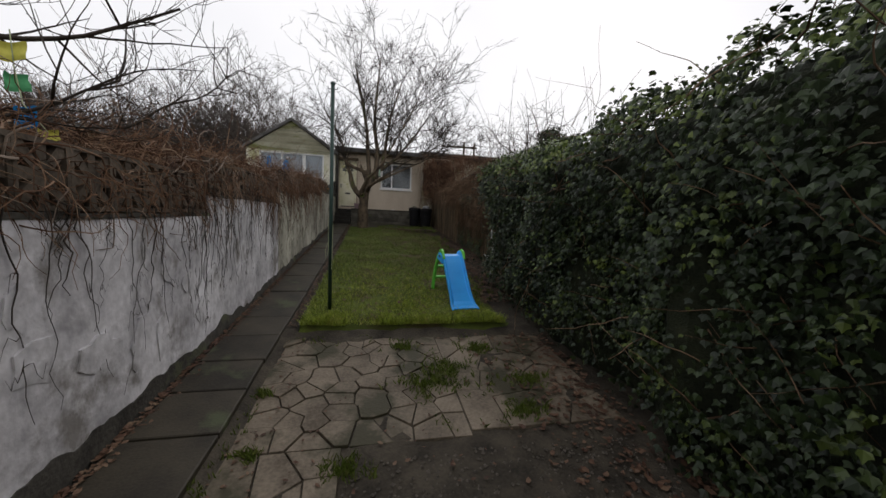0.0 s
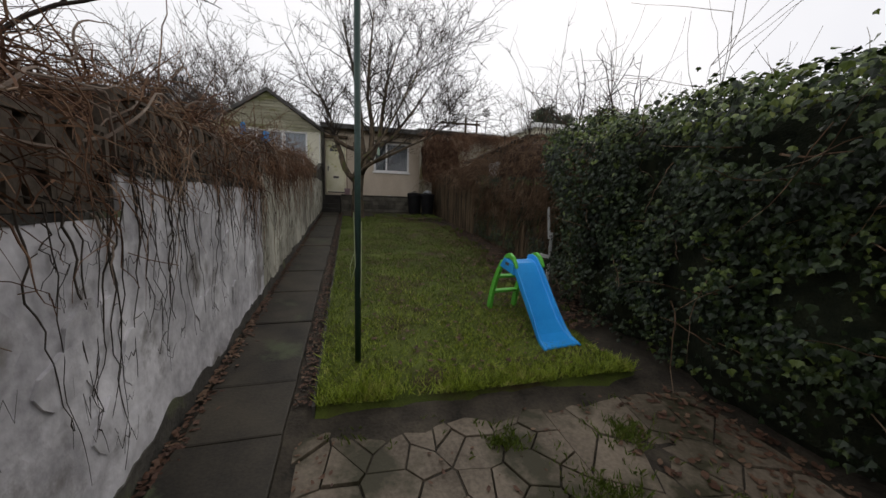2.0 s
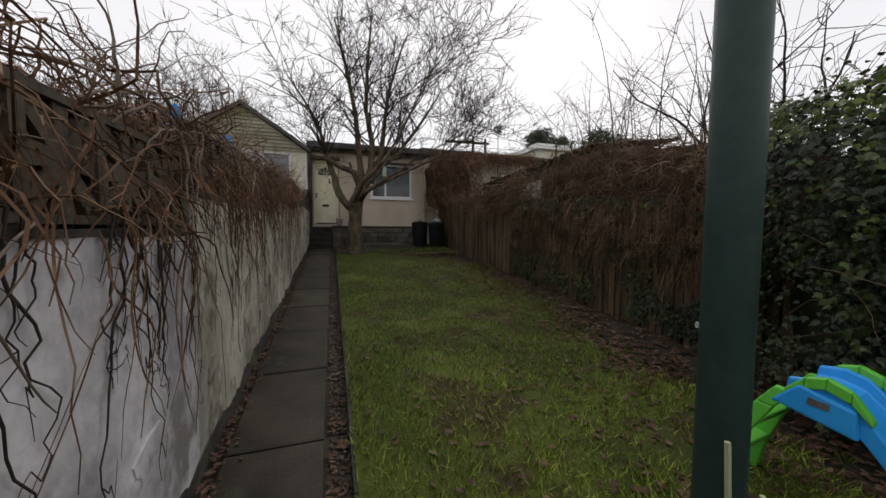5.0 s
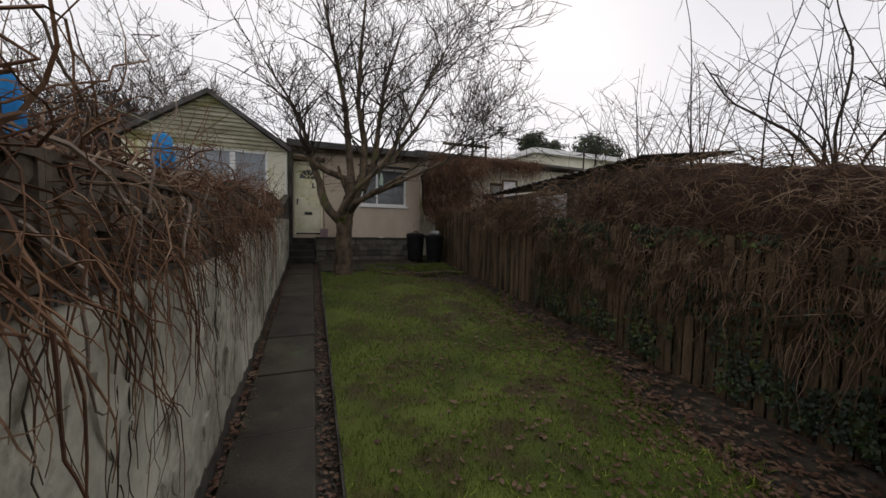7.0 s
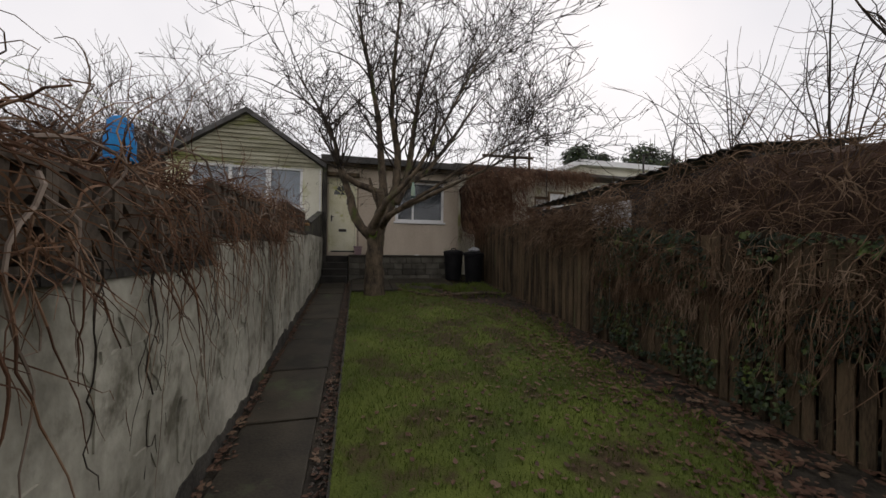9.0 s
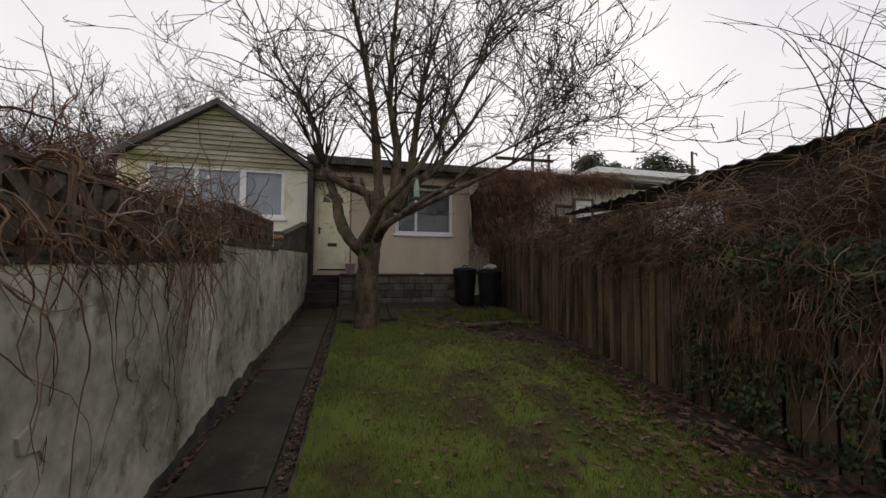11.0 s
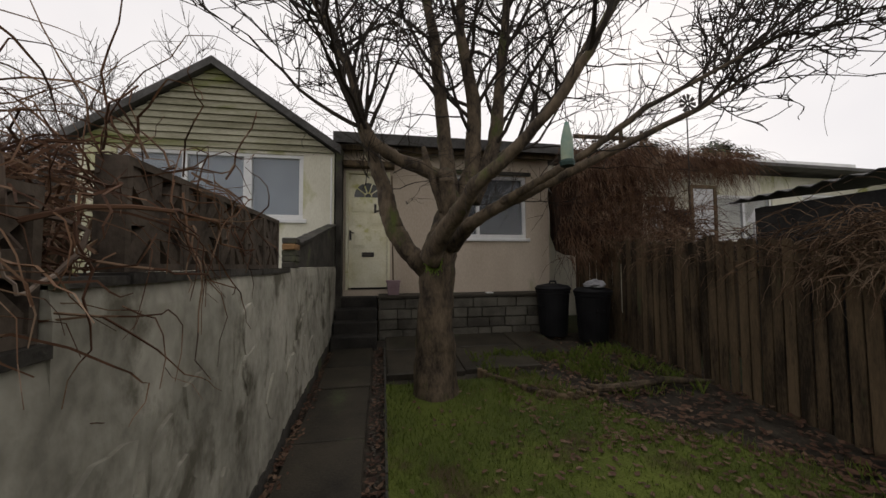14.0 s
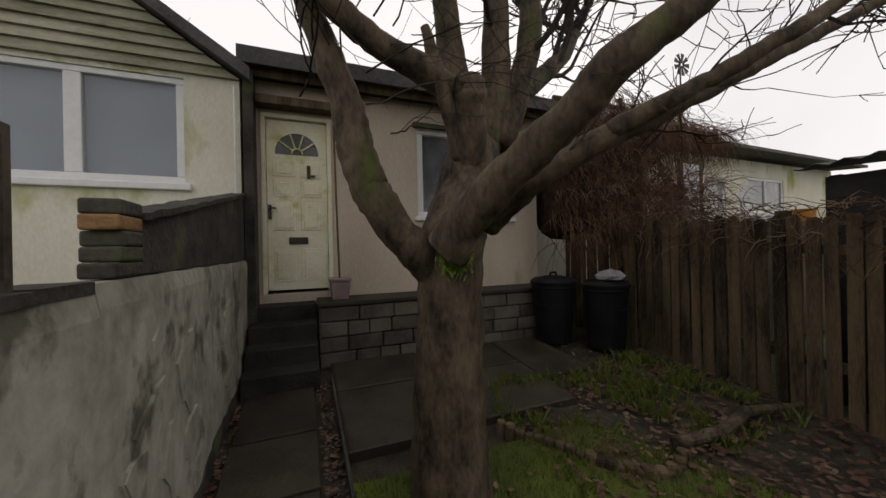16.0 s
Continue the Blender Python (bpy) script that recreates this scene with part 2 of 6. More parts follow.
# ---- geometry helpers ----
class Geo:
    """Gathers points and faces of one mesh."""

    def __init__(self):
        self.v, self.f = [], []

    def hexa(self, c):
        k = len(self.v)
        self.v += [tuple(p) for p in c]
        self.f += [(k, k + 3, k + 2, k + 1), (k + 4, k + 5, k + 6, k + 7), (k, k + 1, k + 5, k + 4), (k + 1, k + 2, k + 6, k + 5), (k + 2, k + 3, k + 7, k + 6), (k + 3, k, k + 4, k + 7)]
        return self

    def box(self, x0, y0, z0, x1, y1, z1, zy=0.0):
        """zy: rise of z for each metre of y."""
        a, b = zy * y0, zy * y1
        return self.hexa([(x0, y0, z0 + a), (x1, y0, z0 + a), (x1, y1, z0 + b), (x0, y1, z0 + b), (x0, y0, z1 + a), (x1, y0, z1 + a), (x1, y1, z1 + b), (x0, y1, z1 + b)])

    def tube(self, pts, radii, n=4, cap=True):
        k = len(self.v)
        pts = [Vector(p) for p in pts]
        side = None
        for i, p in enumerate(pts):
            d = (pts[min(i + 1, len(pts) - 1)] - pts[max(i - 1, 0)])
            d = d.normalized() if d.length > 1e-6 else Vector((0, 0, 1))
            if side is None:
                side = d.orthogonal().normalized()
            side = side - d * side.dot(d)
            side = side.normalized() if side.length > 1e-6 else d.orthogonal().normalized()
            up = d.cross(side)
            r = radii[i] if isinstance(radii, (list, tuple)) else radii
            for j in range(n):
                a = 2 * math.pi * j / n
                self.v.append(tuple(p + side * (r * math.cos(a)) + up * (r * math.sin(a))))
        for i in range(len(pts) - 1):
            for j in range(n):
                a, b = k + i * n + j, k + i * n + (j + 1) % n
                self.f.append((a, b, b + n, a + n))
        if cap:
            self.f.append(tuple(k + j for j in reversed(range(n))))
            self.f.append(tuple(k + (len(pts) - 1) * n + j for j in range(n)))
        return self

    def lathe(self, profile, n=20, centre=(0, 0, 0)):
        k = len(self.v)
        for r, z in profile:
            for j in range(n):
                a = 2 * math.pi * j / n
                self.v.append((centre[0] + r * math.cos(a), centre[1] + r * math.sin(a), centre[2] + z))
        for i in range(len(profile) - 1):
            for j in range(n):
                a, b = k + i * n + j, k + i * n + (j + 1) % n
                self.f.append((a, b, b + n, a + n))
        self.f.append(tuple(k + j for j in reversed(range(n))))
        self.f.append(tuple(k + (len(profile) - 1) * n + j for j in range(n)))
        return self

    def prism(self, poly, z0, z1, inset=0.0):
        """A flat stone: polygon in plan, bottom z0(x, y), top z1(x, y), top edge drawn in by inset."""
        k, n = len(self.v), len(poly)
        cx, cy = sum(p[0] for p in poly) / n, sum(p[1] for p in poly) / n
        self.v += [(x, y, z0(x, y)) for x, y in poly]
        self.v += [(x, y, z1(x, y) - inset) for x, y in poly]
        top = [(x + (cx - x) * inset * 5, y + (cy - y) * inset * 5) for x, y in poly]
        self.v += [(x, y, z1(x, y)) for x, y in top]
        for a in range(n):
            b = (a + 1) % n
            self.f += [(k + a, k + b, k + n + b, k + n + a), (k + n + a, k + n + b, k + 2 * n + b, k + 2 * n + a)]
        self.f.append(tuple(k + 2 * n + j for j in range(n)))
        return self

    def done(self, name, mat, parent=None, smooth=False, bevel=0.0):
        me = bpy.data.meshes.new(name)
        me.from_pydata(self.v, [], self.f)
        me.materials.append(mat)
        if smooth:
            me.polygons.foreach_set("use_smooth", [True] * len(me.polygons))
        me.update()
        ob = new(name, me)
        if parent:
            ob.parent = parent
        if bevel:
            bv = ob.modifiers.new("worn_edge", "BEVEL")
            bv.width, bv.segments, bv.limit_method = bevel, 2, "ANGLE"
        return ob


def empty(name, place=(0, 0, 0)):
    ob = new(name)
    ob.location = place
    return ob


def part_of(parent, ob):
    """Parents ob, whose mesh is in world places, to an Empty that stands elsewhere."""
    ob.parent = parent
    ob.matrix_parent_inverse = Matrix.Translation(parent.location).inverted()
    return ob


SLOPE = 0.0769


def ground(y):
    return SLOPE * y


rnd = random.Random(7)


def U(a, b):
    return rnd.uniform(a, b)


# ---- ground ----
g = Geo()
for x in (-400, -20, 20, 400):
    for y in (-400, -12, 60, 600):
        g.v.append((x, y, ground(max(-12, min(60, y))) - 0.16))
for i in range(3):
    for j in range(3):
        a = i * 4 + j
        g.f.append((a, a + 4, a + 5, a + 1))
tagged(g.done("ground", M_GROUND), "dark rough grassy earth rising gently", "ground", kind="structure")

g = Geo()
NX, NY = 40, 90
for j in range(NY + 1):
    for i in range(NX + 1):
        x, y = -0.75 + 4.95 * i / NX, -2.0 + 18.2 * j / NY
        lump = 0.02 * noise.noise((x * 3, y * 3, 1)) + 0.012 * noise.noise((x * 9, y * 9, 4))
        g.v.append((x, y, ground(y) - 0.045 - (0.06 if y < 4.0 and x > 0.05 else 0) + lump * (0.5 if x < 0.2 else 1.3)))
for j in range(NY):
    for i in range(NX):
        a = j * (NX + 1) + i
        g.f.append((a, a + 1, a + NX + 2, a + NX + 1))
tagged(g.done("garden_soil", M_SOIL, smooth=True), "dark wet soil with grit and debris", "soil", kind="structure")

# lawn: a raised turf sheet with a rounded front edge
LX0, LX1, LY0, LY1 = 0.16, 2.95, 4.05, 14.3


def lawn_right(y):
    return (2.75 if y < 6.5 else 2.75 + min(0.45, (y - 6.5) * 0.12)) - (0.9 * max(0, y - 12.6) if y > 12.6 else 0) + 0.12 * math.sin(y * 2.3)


g = Geo()
NX, NY = 30, 110
for j in range(NY + 1):
    for i in range(NX + 1):
        y = LY0 + (LY1 - LY0) * j / NY
        u = i / NX
        x = LX0 + (lawn_right(y) + 0.25 - LX0) * u
        edge = min(1, j / 2) * min(1, (1 - u) * 8)
        z = ground(y) - 0.08 + 0.12 * edge + 0.02 * noise.noise((x * 2, y * 2, 7)) + 0.008 * noise.noise((x * 11, y * 11, 7))
        g.v.append((x, y + (0.03 * noise.noise((x * 4, 0, 2)) if j == 0 else 0), z))
for j in range(NY):
    for i in range(NX):
        a = j * (NX + 1) + i
        g.f.append((a, a + 1, a + NX + 2, a + NX + 1))
tagged(g.done("lawn", M_LAWN, smooth=True), "narrow damp green lawn scattered with leaves", "lawn", kind="structure")
g, g_long = Geo(), Geo()
for k in range(74000):
    y = LY0 + 0.05 + (LY1 - LY0 - 0.05) * rnd.random() ** 1.35
    x = U(LX0, lawn_right(y))
    if noise.noise((x * 1.7, y * 1.7, 11)) < -0.28 and rnd.random() < 0.7:
        continue
    z = ground(y) + 0.03 + 0.02 * noise.noise((x * 2, y * 2, 7))
    rank = rnd.random() < 0.85 - 0.22 * (y - 4.0)
    clump = 1 + 0.9 * max(0, noise.noise((x * 3.1, y * 3.1, 21)))
    a, h = U(0, 6.28), U(0.025, 0.065) * (1.5 if y < LY0 + 0.25 else 1) * (0.95 * clump if rank else 1)
    w, lean = (0.0055 if rank else 0.0045), U(0.03, 0.10) if rank else U(0.0, 0.04)
    b = U(0, 6.28)
    gb = g_long if rank else g
    gb.v += [(x - w * math.cos(a), y - w * math.sin(a), z - 0.01), (x + w * math.cos(a), y + w * math.sin(a), z - 0.01), (x + lean * math.cos(b), y + lean * math.sin(b), z + h)]
    n3 = len(gb.v)
    gb.f.append((n3 - 3, n3 - 2, n3 - 1))
tagged(g_long.done("long_grass", M_BLADE_LONG), "longer yellowish green grass at the lawn front", "grass", kind="stuff")
tagged(g.done("grass", M_BLADE), "short damp green grass blades", "grass", kind="stuff")


def tuft(g, x, y, z, n, h, spread):
    for k in range(n):
        a, b = U(0, 6.28), U(0, 6.28)
        hh, lean, w = h * U(0.5, 1.2), spread * U(0.2, 1.0), 0.006
        px, py = x + U(-1, 1) * spread * 0.7, y + U(-1, 1) * spread * 0.7
        m = (px + lean * 0.4 * math.cos(b), py + lean * 0.4 * math.sin(b), z + hh * 0.7)
        g.v += [(px - w * math.cos(a), py - w * math.sin(a), z), (px + w * math.cos(a), py + w * math.sin(a), z), m, (px + lean * math.cos(b), py + lean * math.sin(b), z + hh)]
        k4 = len(g.v)
        g.f += [(k4 - 4, k4 - 3, k4 - 2), (k4 - 3, k4 - 1, k4 - 2)]


g = Geo()
for cx, cy, s in ((1.55, 2.95, 0.35), (1.75, 3.2, 0.25), (0.85, 2.0, 0.14), (2.3, 2.45, 0.2), (2.5, 2.9, 0.18), (0.22, 2.2, 0.08), (0.12, 2.9, 0.06), (2.2, 3.6, 0.2), (1.2, 1.3, 0.15), (1.9, 1.0, 0.2), (1.35, 3.7, 0.12)):
    for k in range(int(60 * s / 0.2)):
        tuft(g, cx + rnd.gauss(0, s * 0.5), cy + rnd.gauss(0, s * 0.35), ground(cy) - 0.09, 5, 0.06, 0.05)
for k in range(150):
    x, y = U(0.2, 3.0), U(2.2, 4.0)
    if noise.noise((x * 1.3, y * 1.3, 17)) > 0.0:
        tuft(g, x, y, ground(y) - 0.09, 5, 0.05, 0.05)
for k in range(90):
    tuft(g, U(0.0, 0.12), U(0.3, 4.0), ground(2.0) - 0.05, 4, 0.05, 0.03)
for k in range(330):
    x, y = U(1.3, 3.6), U(13.75, 15.2)
    if noise.noise((x * 1.6, y * 1.6, 3)) > -0.05:
        tuft(g, x, y, ground(y) - 0.04, 9, 0.13, 0.09)
for k in range(60):
    y = U(5.0, 13)
    tuft(g, lawn_right(y) + U(0, 0.3), y, ground(y) - 0.03, 8, 0.09, 0.07)
tagged(g.done("weed_tufts", M_BLADE), "straggling tufts of grass and weeds", "weeds", kind="stuff")


# fallen leaves
def leaf_flat(g, x, y, z, s):
    a, t, u = U(0, 6.28), U(-0.5, 0.5), U(-0.5, 0.5)
    c, d = math.cos(a), math.sin(a)
    pts = [(-1, 0, 0), (-0.3, 0.5, 0.15), (0.5, 0.4, 0.1), (1, 0, 0.2), (0.4, -0.5, 0.12), (-0.4, -0.45, 0.1)]
    k = len(g.v)
    for px, py, pz in pts:
        px, py, pz = px * s, py * s, pz * s + px * s * t + py * s * u
        g.v.append((x + px * c - py * d, y + px * d + py * c, z + abs(pz)))
    g.f += [(k, k + 1, k + 5), (k + 1, k + 2, k + 4, k + 5), (k + 2, k + 3, k + 4)]


g = Geo()
for k in range(5200):
    y = U(5.0, 15.4)
    x = lawn_right(min(y, 12.6)) + rnd.gauss(0.2, 0.5)
    if y > 12.8:
        x = U(1.4, 4.0)
    if x > 4.1 or x < 0.3:
        continue
    leaf_flat(g, x, y, ground(y) - 0.012 + (0.05 if x < lawn_right(y) and y < 14.2 else 0), U(0.02, 0.045))
for k in range(2200):
    y = U(4.2, 14)
    leaf_flat(g, 0.25 + 2.6 * rnd.random() ** 0.6, y, ground(y) + 0.055, U(0.015, 0.035))
for k in range(1900):
    y = 0.6 + 15.0 * rnd.random() ** 1.4
    leaf_flat(g, -0.62 + abs(rnd.gauss(0, 0.05)), y, ground(y) - 0.004, U(0.012, 0.03))
for k in range(1200):
    y = U(4.2, 15.8)
    leaf_flat(g, U(0.01, 0.14), y, ground(y) - 0.02, U(0.012, 0.028))
for k in range(900):
    y = U(0.0, 4.0)
    leaf_flat(g, 3.2 - abs(rnd.gauss(0, 0.45)), y, ground(y) - 0.085, U(0.015, 0.04))
for k in range(420):
    y = U(-1.0, 4.0)
    leaf_flat(g, U(0.15, 2.9) if k < 260 else U(0.02, 0.3), y, ground(y) - 0.078, U(0.010, 0.024))
for k in range(420):
    leaf_flat(g, U(0.85, 3.0), U(0.2, 2.1), ground(1.2) - 0.09, U(0.012, 0.028))
for k in range(185):
    y = U(14.4, 16.1)
    leaf_flat(g, U(2.3, 3.8), y, ground(y) + 0.015, U(0.02, 0.04))
tagged(g.done("leaf_litter", M_LEAF), "brown fallen leaves lying on soil and grass", "leaves", kind="stuff")

# gravel in the strip and the bare bed
g = Geo()
for k in range(2600):
    if k < 1100:
        y = U(4.2, 15.9)
        x, z = U(0.015, 0.14), ground(y) - 0.03
    else:
        y = U(0.2, 2.1)
        x = U(0.82, 3.1)
        z = ground(y) - 0.1
    s = U(0.006, 0.018)
    kk = len(g.v)
    g.v += [(x + s * U(0.7, 1.3), y, z), (x, y + s * U(0.7, 1.3), z), (x - s * U(0.7, 1.3), y, z), (x, y - s, z), (x + U(-s, s) * 0.3, y, z + s * U(0.6, 1.1))]
    g.f += [(kk, kk + 1, kk + 4), (kk + 1, kk + 2, kk + 4), (kk + 2, kk + 3, kk + 4), (kk + 3, kk, kk + 4)]
tagged(g.done("gravel", paint("mixed_grit", (0.035, 0.03, 0.025), (0.14, 0.12, 0.1), 40, 90, 0.8, 0.2)), "small damp stones in dark soil", "gravel", kind="stuff")

# ---- the long boundary wall ----
STEPS = [(-3.0, 1.2, 1.42), (1.2, 3.81, 1.61), (3.81, 6.44, 1.81), (6.44, 9.18, 2.015), (9.18, 11.5, 2.20), (11.5, 13.62, 2.36), (13.62, 16.45, 2.38)]
WX = -0.64
wall = empty("wall_west", (WX, 6, ground(6) - 0.1))
tagged(wall, "long stepped garden wall of flaking white render", "wall", kind="structure")
for k, (y0, y1, top) in enumerate(STEPS):
    g = Geo()
    ny, nz = max(6, int((y1 - y0) / 0.08)), 20
    for side, x0 in ((1, WX), (-1, WX - 0.14)):
        base = len(g.v)
        for j in range(ny + 1):
            y = y0 + (y1 - y0) * j / ny
            for i in range(nz + 1):
                low = ground(y) - 0.3
                z = low + (top - low) * i / nz
                d = 0.016 * noise.noise((y * 1.6, z * 1.6, 3)) + 0.007 * noise.noise((y * 7, z * 7, 5))
                if i == nz:
                    z += 0.012 * noise.noise((y * 5, 0, 9))
                    d -= 0.012
                g.v.append((x0 + side * d, y, z))
        for j in range(ny):
            for i in range(nz):
                a = base + j * (nz + 1) + i
                q = (a, a + nz + 1, a + nz + 2, a + 1)
                g.f.append(q if side > 0 else q[::-1])
    m = (ny + 1) * (nz + 1)
    for j in range(ny):
        a, b = j * (nz + 1) + nz, (j + 1) * (nz + 1) + nz
        g.f.append((a, b, m + b, m + a))
    for j in (0, ny):
        for i in range(nz):
            a = j * (nz + 1) + i
            g.f.append((a, a + 1, m + a + 1, m + a) if j == 0 else (a + 1, a, m + a, m + a + 1))
    part_of(wall, g.done("wall_panel", M_WALL if k < 3 else M_WALL_END, smooth=False))
# bare dark footing where the paint has come away
g = Geo()
n = 420
for j in range(n + 1):
    y = -2.8 + 19.0 * j / n
    h = 0.09 + 0.13 * max(0.0, min(1.0, (3.2 - y) / 2.0)) + 0.10 * noise.noise((y * 1.1, 3, 0)) + 0.07 * noise.noise((y * 4.5, 1, 0)) + 0.03 * noise.noise((y * 15, 1, 0))
    h = max(0.02, h)
    z0 = ground(y)
    for z in (z0 - 0.25, z0, z0 + h * 0.5, z0 + h):
        d = 0.016 * noise.noise((y * 1.6, z * 1.6, 3)) + 0.007 * noise.noise((y * 7, z * 7, 5))
        g.v.append((WX + d + 0.007, y, z))
    d = 0.016 * noise.noise((y * 1.6, (z0 + h) * 1.6, 3))
    g.v.append((WX + d - 0.02, y, z0 + h + 0.004))
for j in range(n):
    for i in range(4):
        a = j * 5 + i
        g.f.append((a, a + 5, a + 6, a + 1))
part_of(wall, tagged(g.done("footing", M_DARKSTONE), "dark bare footing with a ragged edge"))
# loose plates of render that still cling to the face
plates = random.Random(61)
for name, mat, count, ya, yb in (("loose_render", M_WALL, 32, 0.6, 6.2), ("loose_render", M_WALL_END, 74, 6.6, 15.6)):
    g = Geo()
    for k in range(count):
        y = plates.uniform(ya, yb)
        top = [t for a, b, t in STEPS if a <= y < b][0]
        z = plates.uniform(ground(y) + 0.35, top - 0.25)
        ry, rz, turn, m = plates.uniform(0.05, 0.16), plates.uniform(0.08, 0.24), plates.uniform(-0.5, 0.5), 13
        rim = []
        for q in range(m):
            a = 2 * math.pi * q / m
            f = plates.uniform(0.6, 1.1)
            u, v = ry * f * math.cos(a), rz * f * math.sin(a)
            rim.append((y + u * math.cos(turn) - v * math.sin(turn), z + u * math.sin(turn) + v * math.cos(turn)))
        b = len(g.v)
        lift = plates.uniform(0.006, 0.013)
        for off in (-0.012, lift):
            for py, pz in rim:
                d = 0.016 * noise.noise((py * 1.6, pz * 1.6, 3)) + 0.007 * noise.noise((py * 7, pz * 7, 5))
                g.v.append((WX + d + off + (0.006 * (pz - z) / rz if off > 0 else 0), py, pz))
        d = 0.016 * noise.noise((y * 1.6, z * 1.6, 3)) + 0.007 * noise.noise((y * 7, z * 7, 5))
        g.v.append((WX + d + lift, y, z))
        for q in range(m):
            r = (q + 1) % m
            g.f += [(b + q, b + r, b + m + r, b + m + q), (b + m + q, b + m + r, b + 2 * m)]
    part_of(wall, tagged(g.done(name, mat), "flaking plates of old render"))
# rough thin coping on each step
for k, (y0, y1, top) in enumerate(STEPS[:6]):
    g = Geo()
    n = int((y1 - y0) / 0.22)
    for j in range(n):
        a, b = y0 + (y1 - y0) * j / n, y0 + (y1 - y0) * (j + 1) / n - 0.004
        h = U(0.012, 0.03)
        g.box(WX - 0.16, a, top - 0.01, WX + U(-0.005, 0.012), b, top + h)
    part_of(wall, tagged(g.done("coping", M_DARKSTONE), "dark crumbling mortar coping"))
# the raised dark end of the wall with its broken brick pier
g = Geo()
n = 24
for j in range(n):
    y0, y1 = 13.985 + 2.445 * j / n, 13.985 + 2.445 * (j + 1) / n
    t0, t1 = (2.60 + 0.46 * (v - 13.985) / 2.445 + 0.012 * noise.noise((v * 6, 0, 0)) for v in (y0, y1))
    g.hexa([(WX - 0.13, y0, 2.39), (WX - 0.02, y0, 2.39), (WX - 0.02, y1, 2.39), (WX - 0.13, y1, 2.39), (WX - 0.13, y0, t0), (WX - 0.02, y0, t0), (WX - 0.02, y1, t1), (WX - 0.13, y1, t1)])
    g.hexa([(WX - 0.14, y0, t0), (WX + 0.01, y0, t0), (WX + 0.01, y1, t1), (WX - 0.14, y1, t1), (WX - 0.14, y0, t0 + 0.03), (WX + 0.01, y0, t0 + 0.03), (WX + 0.01, y1, t1 + 0.03), (WX - 0.14, y1, t1 + 0.03)])
part_of(wall, tagged(g.done("raised_end", M_DARKSTONE), "dark damp upper masonry"))
for z0, dx, m in ((2.385, 0.0, M_DARKSTONE), (2.44, 0.03, M_DARKSTONE), (2.495, 0.05, M_DARKSTONE), (2.55, 0.02, M_BRICK), (2.605, 0.03, M_DARKSTONE)):
    part_of(wall, Geo().box(WX - 0.12 - dx * 0.3, 13.77 + dx, z0, WX - 0.015 + dx * 0.2, 13.98 - dx * 0.3, z0 + 0.054).done("brick", m, bevel=0.01))

# decorative concrete screen blocks on the wall
screen = empty("block_screen", (WX - 0.1, 11.9, 2.43))
tagged(screen, "dark pierced concrete screen blocks on the wall top", "screen wall")


def screen_block():
    """One pierced block with a star of slanted ribs, 0.3 m square, in the plane of y and z."""
    g = Geo()
    s, d, t = 0.15, 0.045, 0.022
    g.box(-d, -s, -s, d, s, -s + t).box(-d, -s, s - t, d, s, s)
    g.box(-d, -s, -s + t, d, -s + t, s - t).box(-d, s - t, -s + t, d, s, s - t)
    for k in range(8):
        a = math.pi * k / 4
        c, n = math.cos(a), math.sin(a)
        r = (s - t) / max(abs(c), abs(n))
        w = 0.018
        px, pz = -n * w, c * w
        k0 = [(c * 0.0 + px, n * 0.0 + pz), (c * r + px * 1.6, n * r + pz * 1.6), (c * r - px * 1.6, n * r - pz * 1.6), (-px, -pz)]
        g.hexa([(-d * 0.8, y, z) for y, z in k0] + [(d * 0.8, y, z) for y, z in k0])
    return g


first = None
for y0, y1, top in STEPS[1:6]:
    last = 13.19 if y0 > 11 else y1 - 0.17
    for j in range(int((last + 0.16 - y0) / 0.32)):
        if first is None:
            first = screen_block().done("screen_block", M_SCREEN)
            ob = first
        else:
            ob = new("screen_block", first.data)
        ob.location = (WX - 0.07, last - 0.32 * j, top + 0.21)
        ob.scale = (1, 1.06, 1.22)
        part_of(screen, ob)

# ---- stems and vines ----
def wander(start, heading, length, bend, n, droop=0.0):
    p, d = Vector(start), Vector(heading).normalized()
    pts = [p.copy()]
    for k in range(n):
        d = (d + Vector((U(-1, 1), U(-1, 1), U(-1, 1))) * bend + Vector((0, 0, -droop))).normalized()
        p = p + d * (length / n)
        pts.append(p.copy())
    return pts


def stem(g, pts, r, n=3):
    g.tube(pts, [r * (1 - 0.75 * i / (len(pts) - 1)) for i in range(len(pts))], n, cap=False)


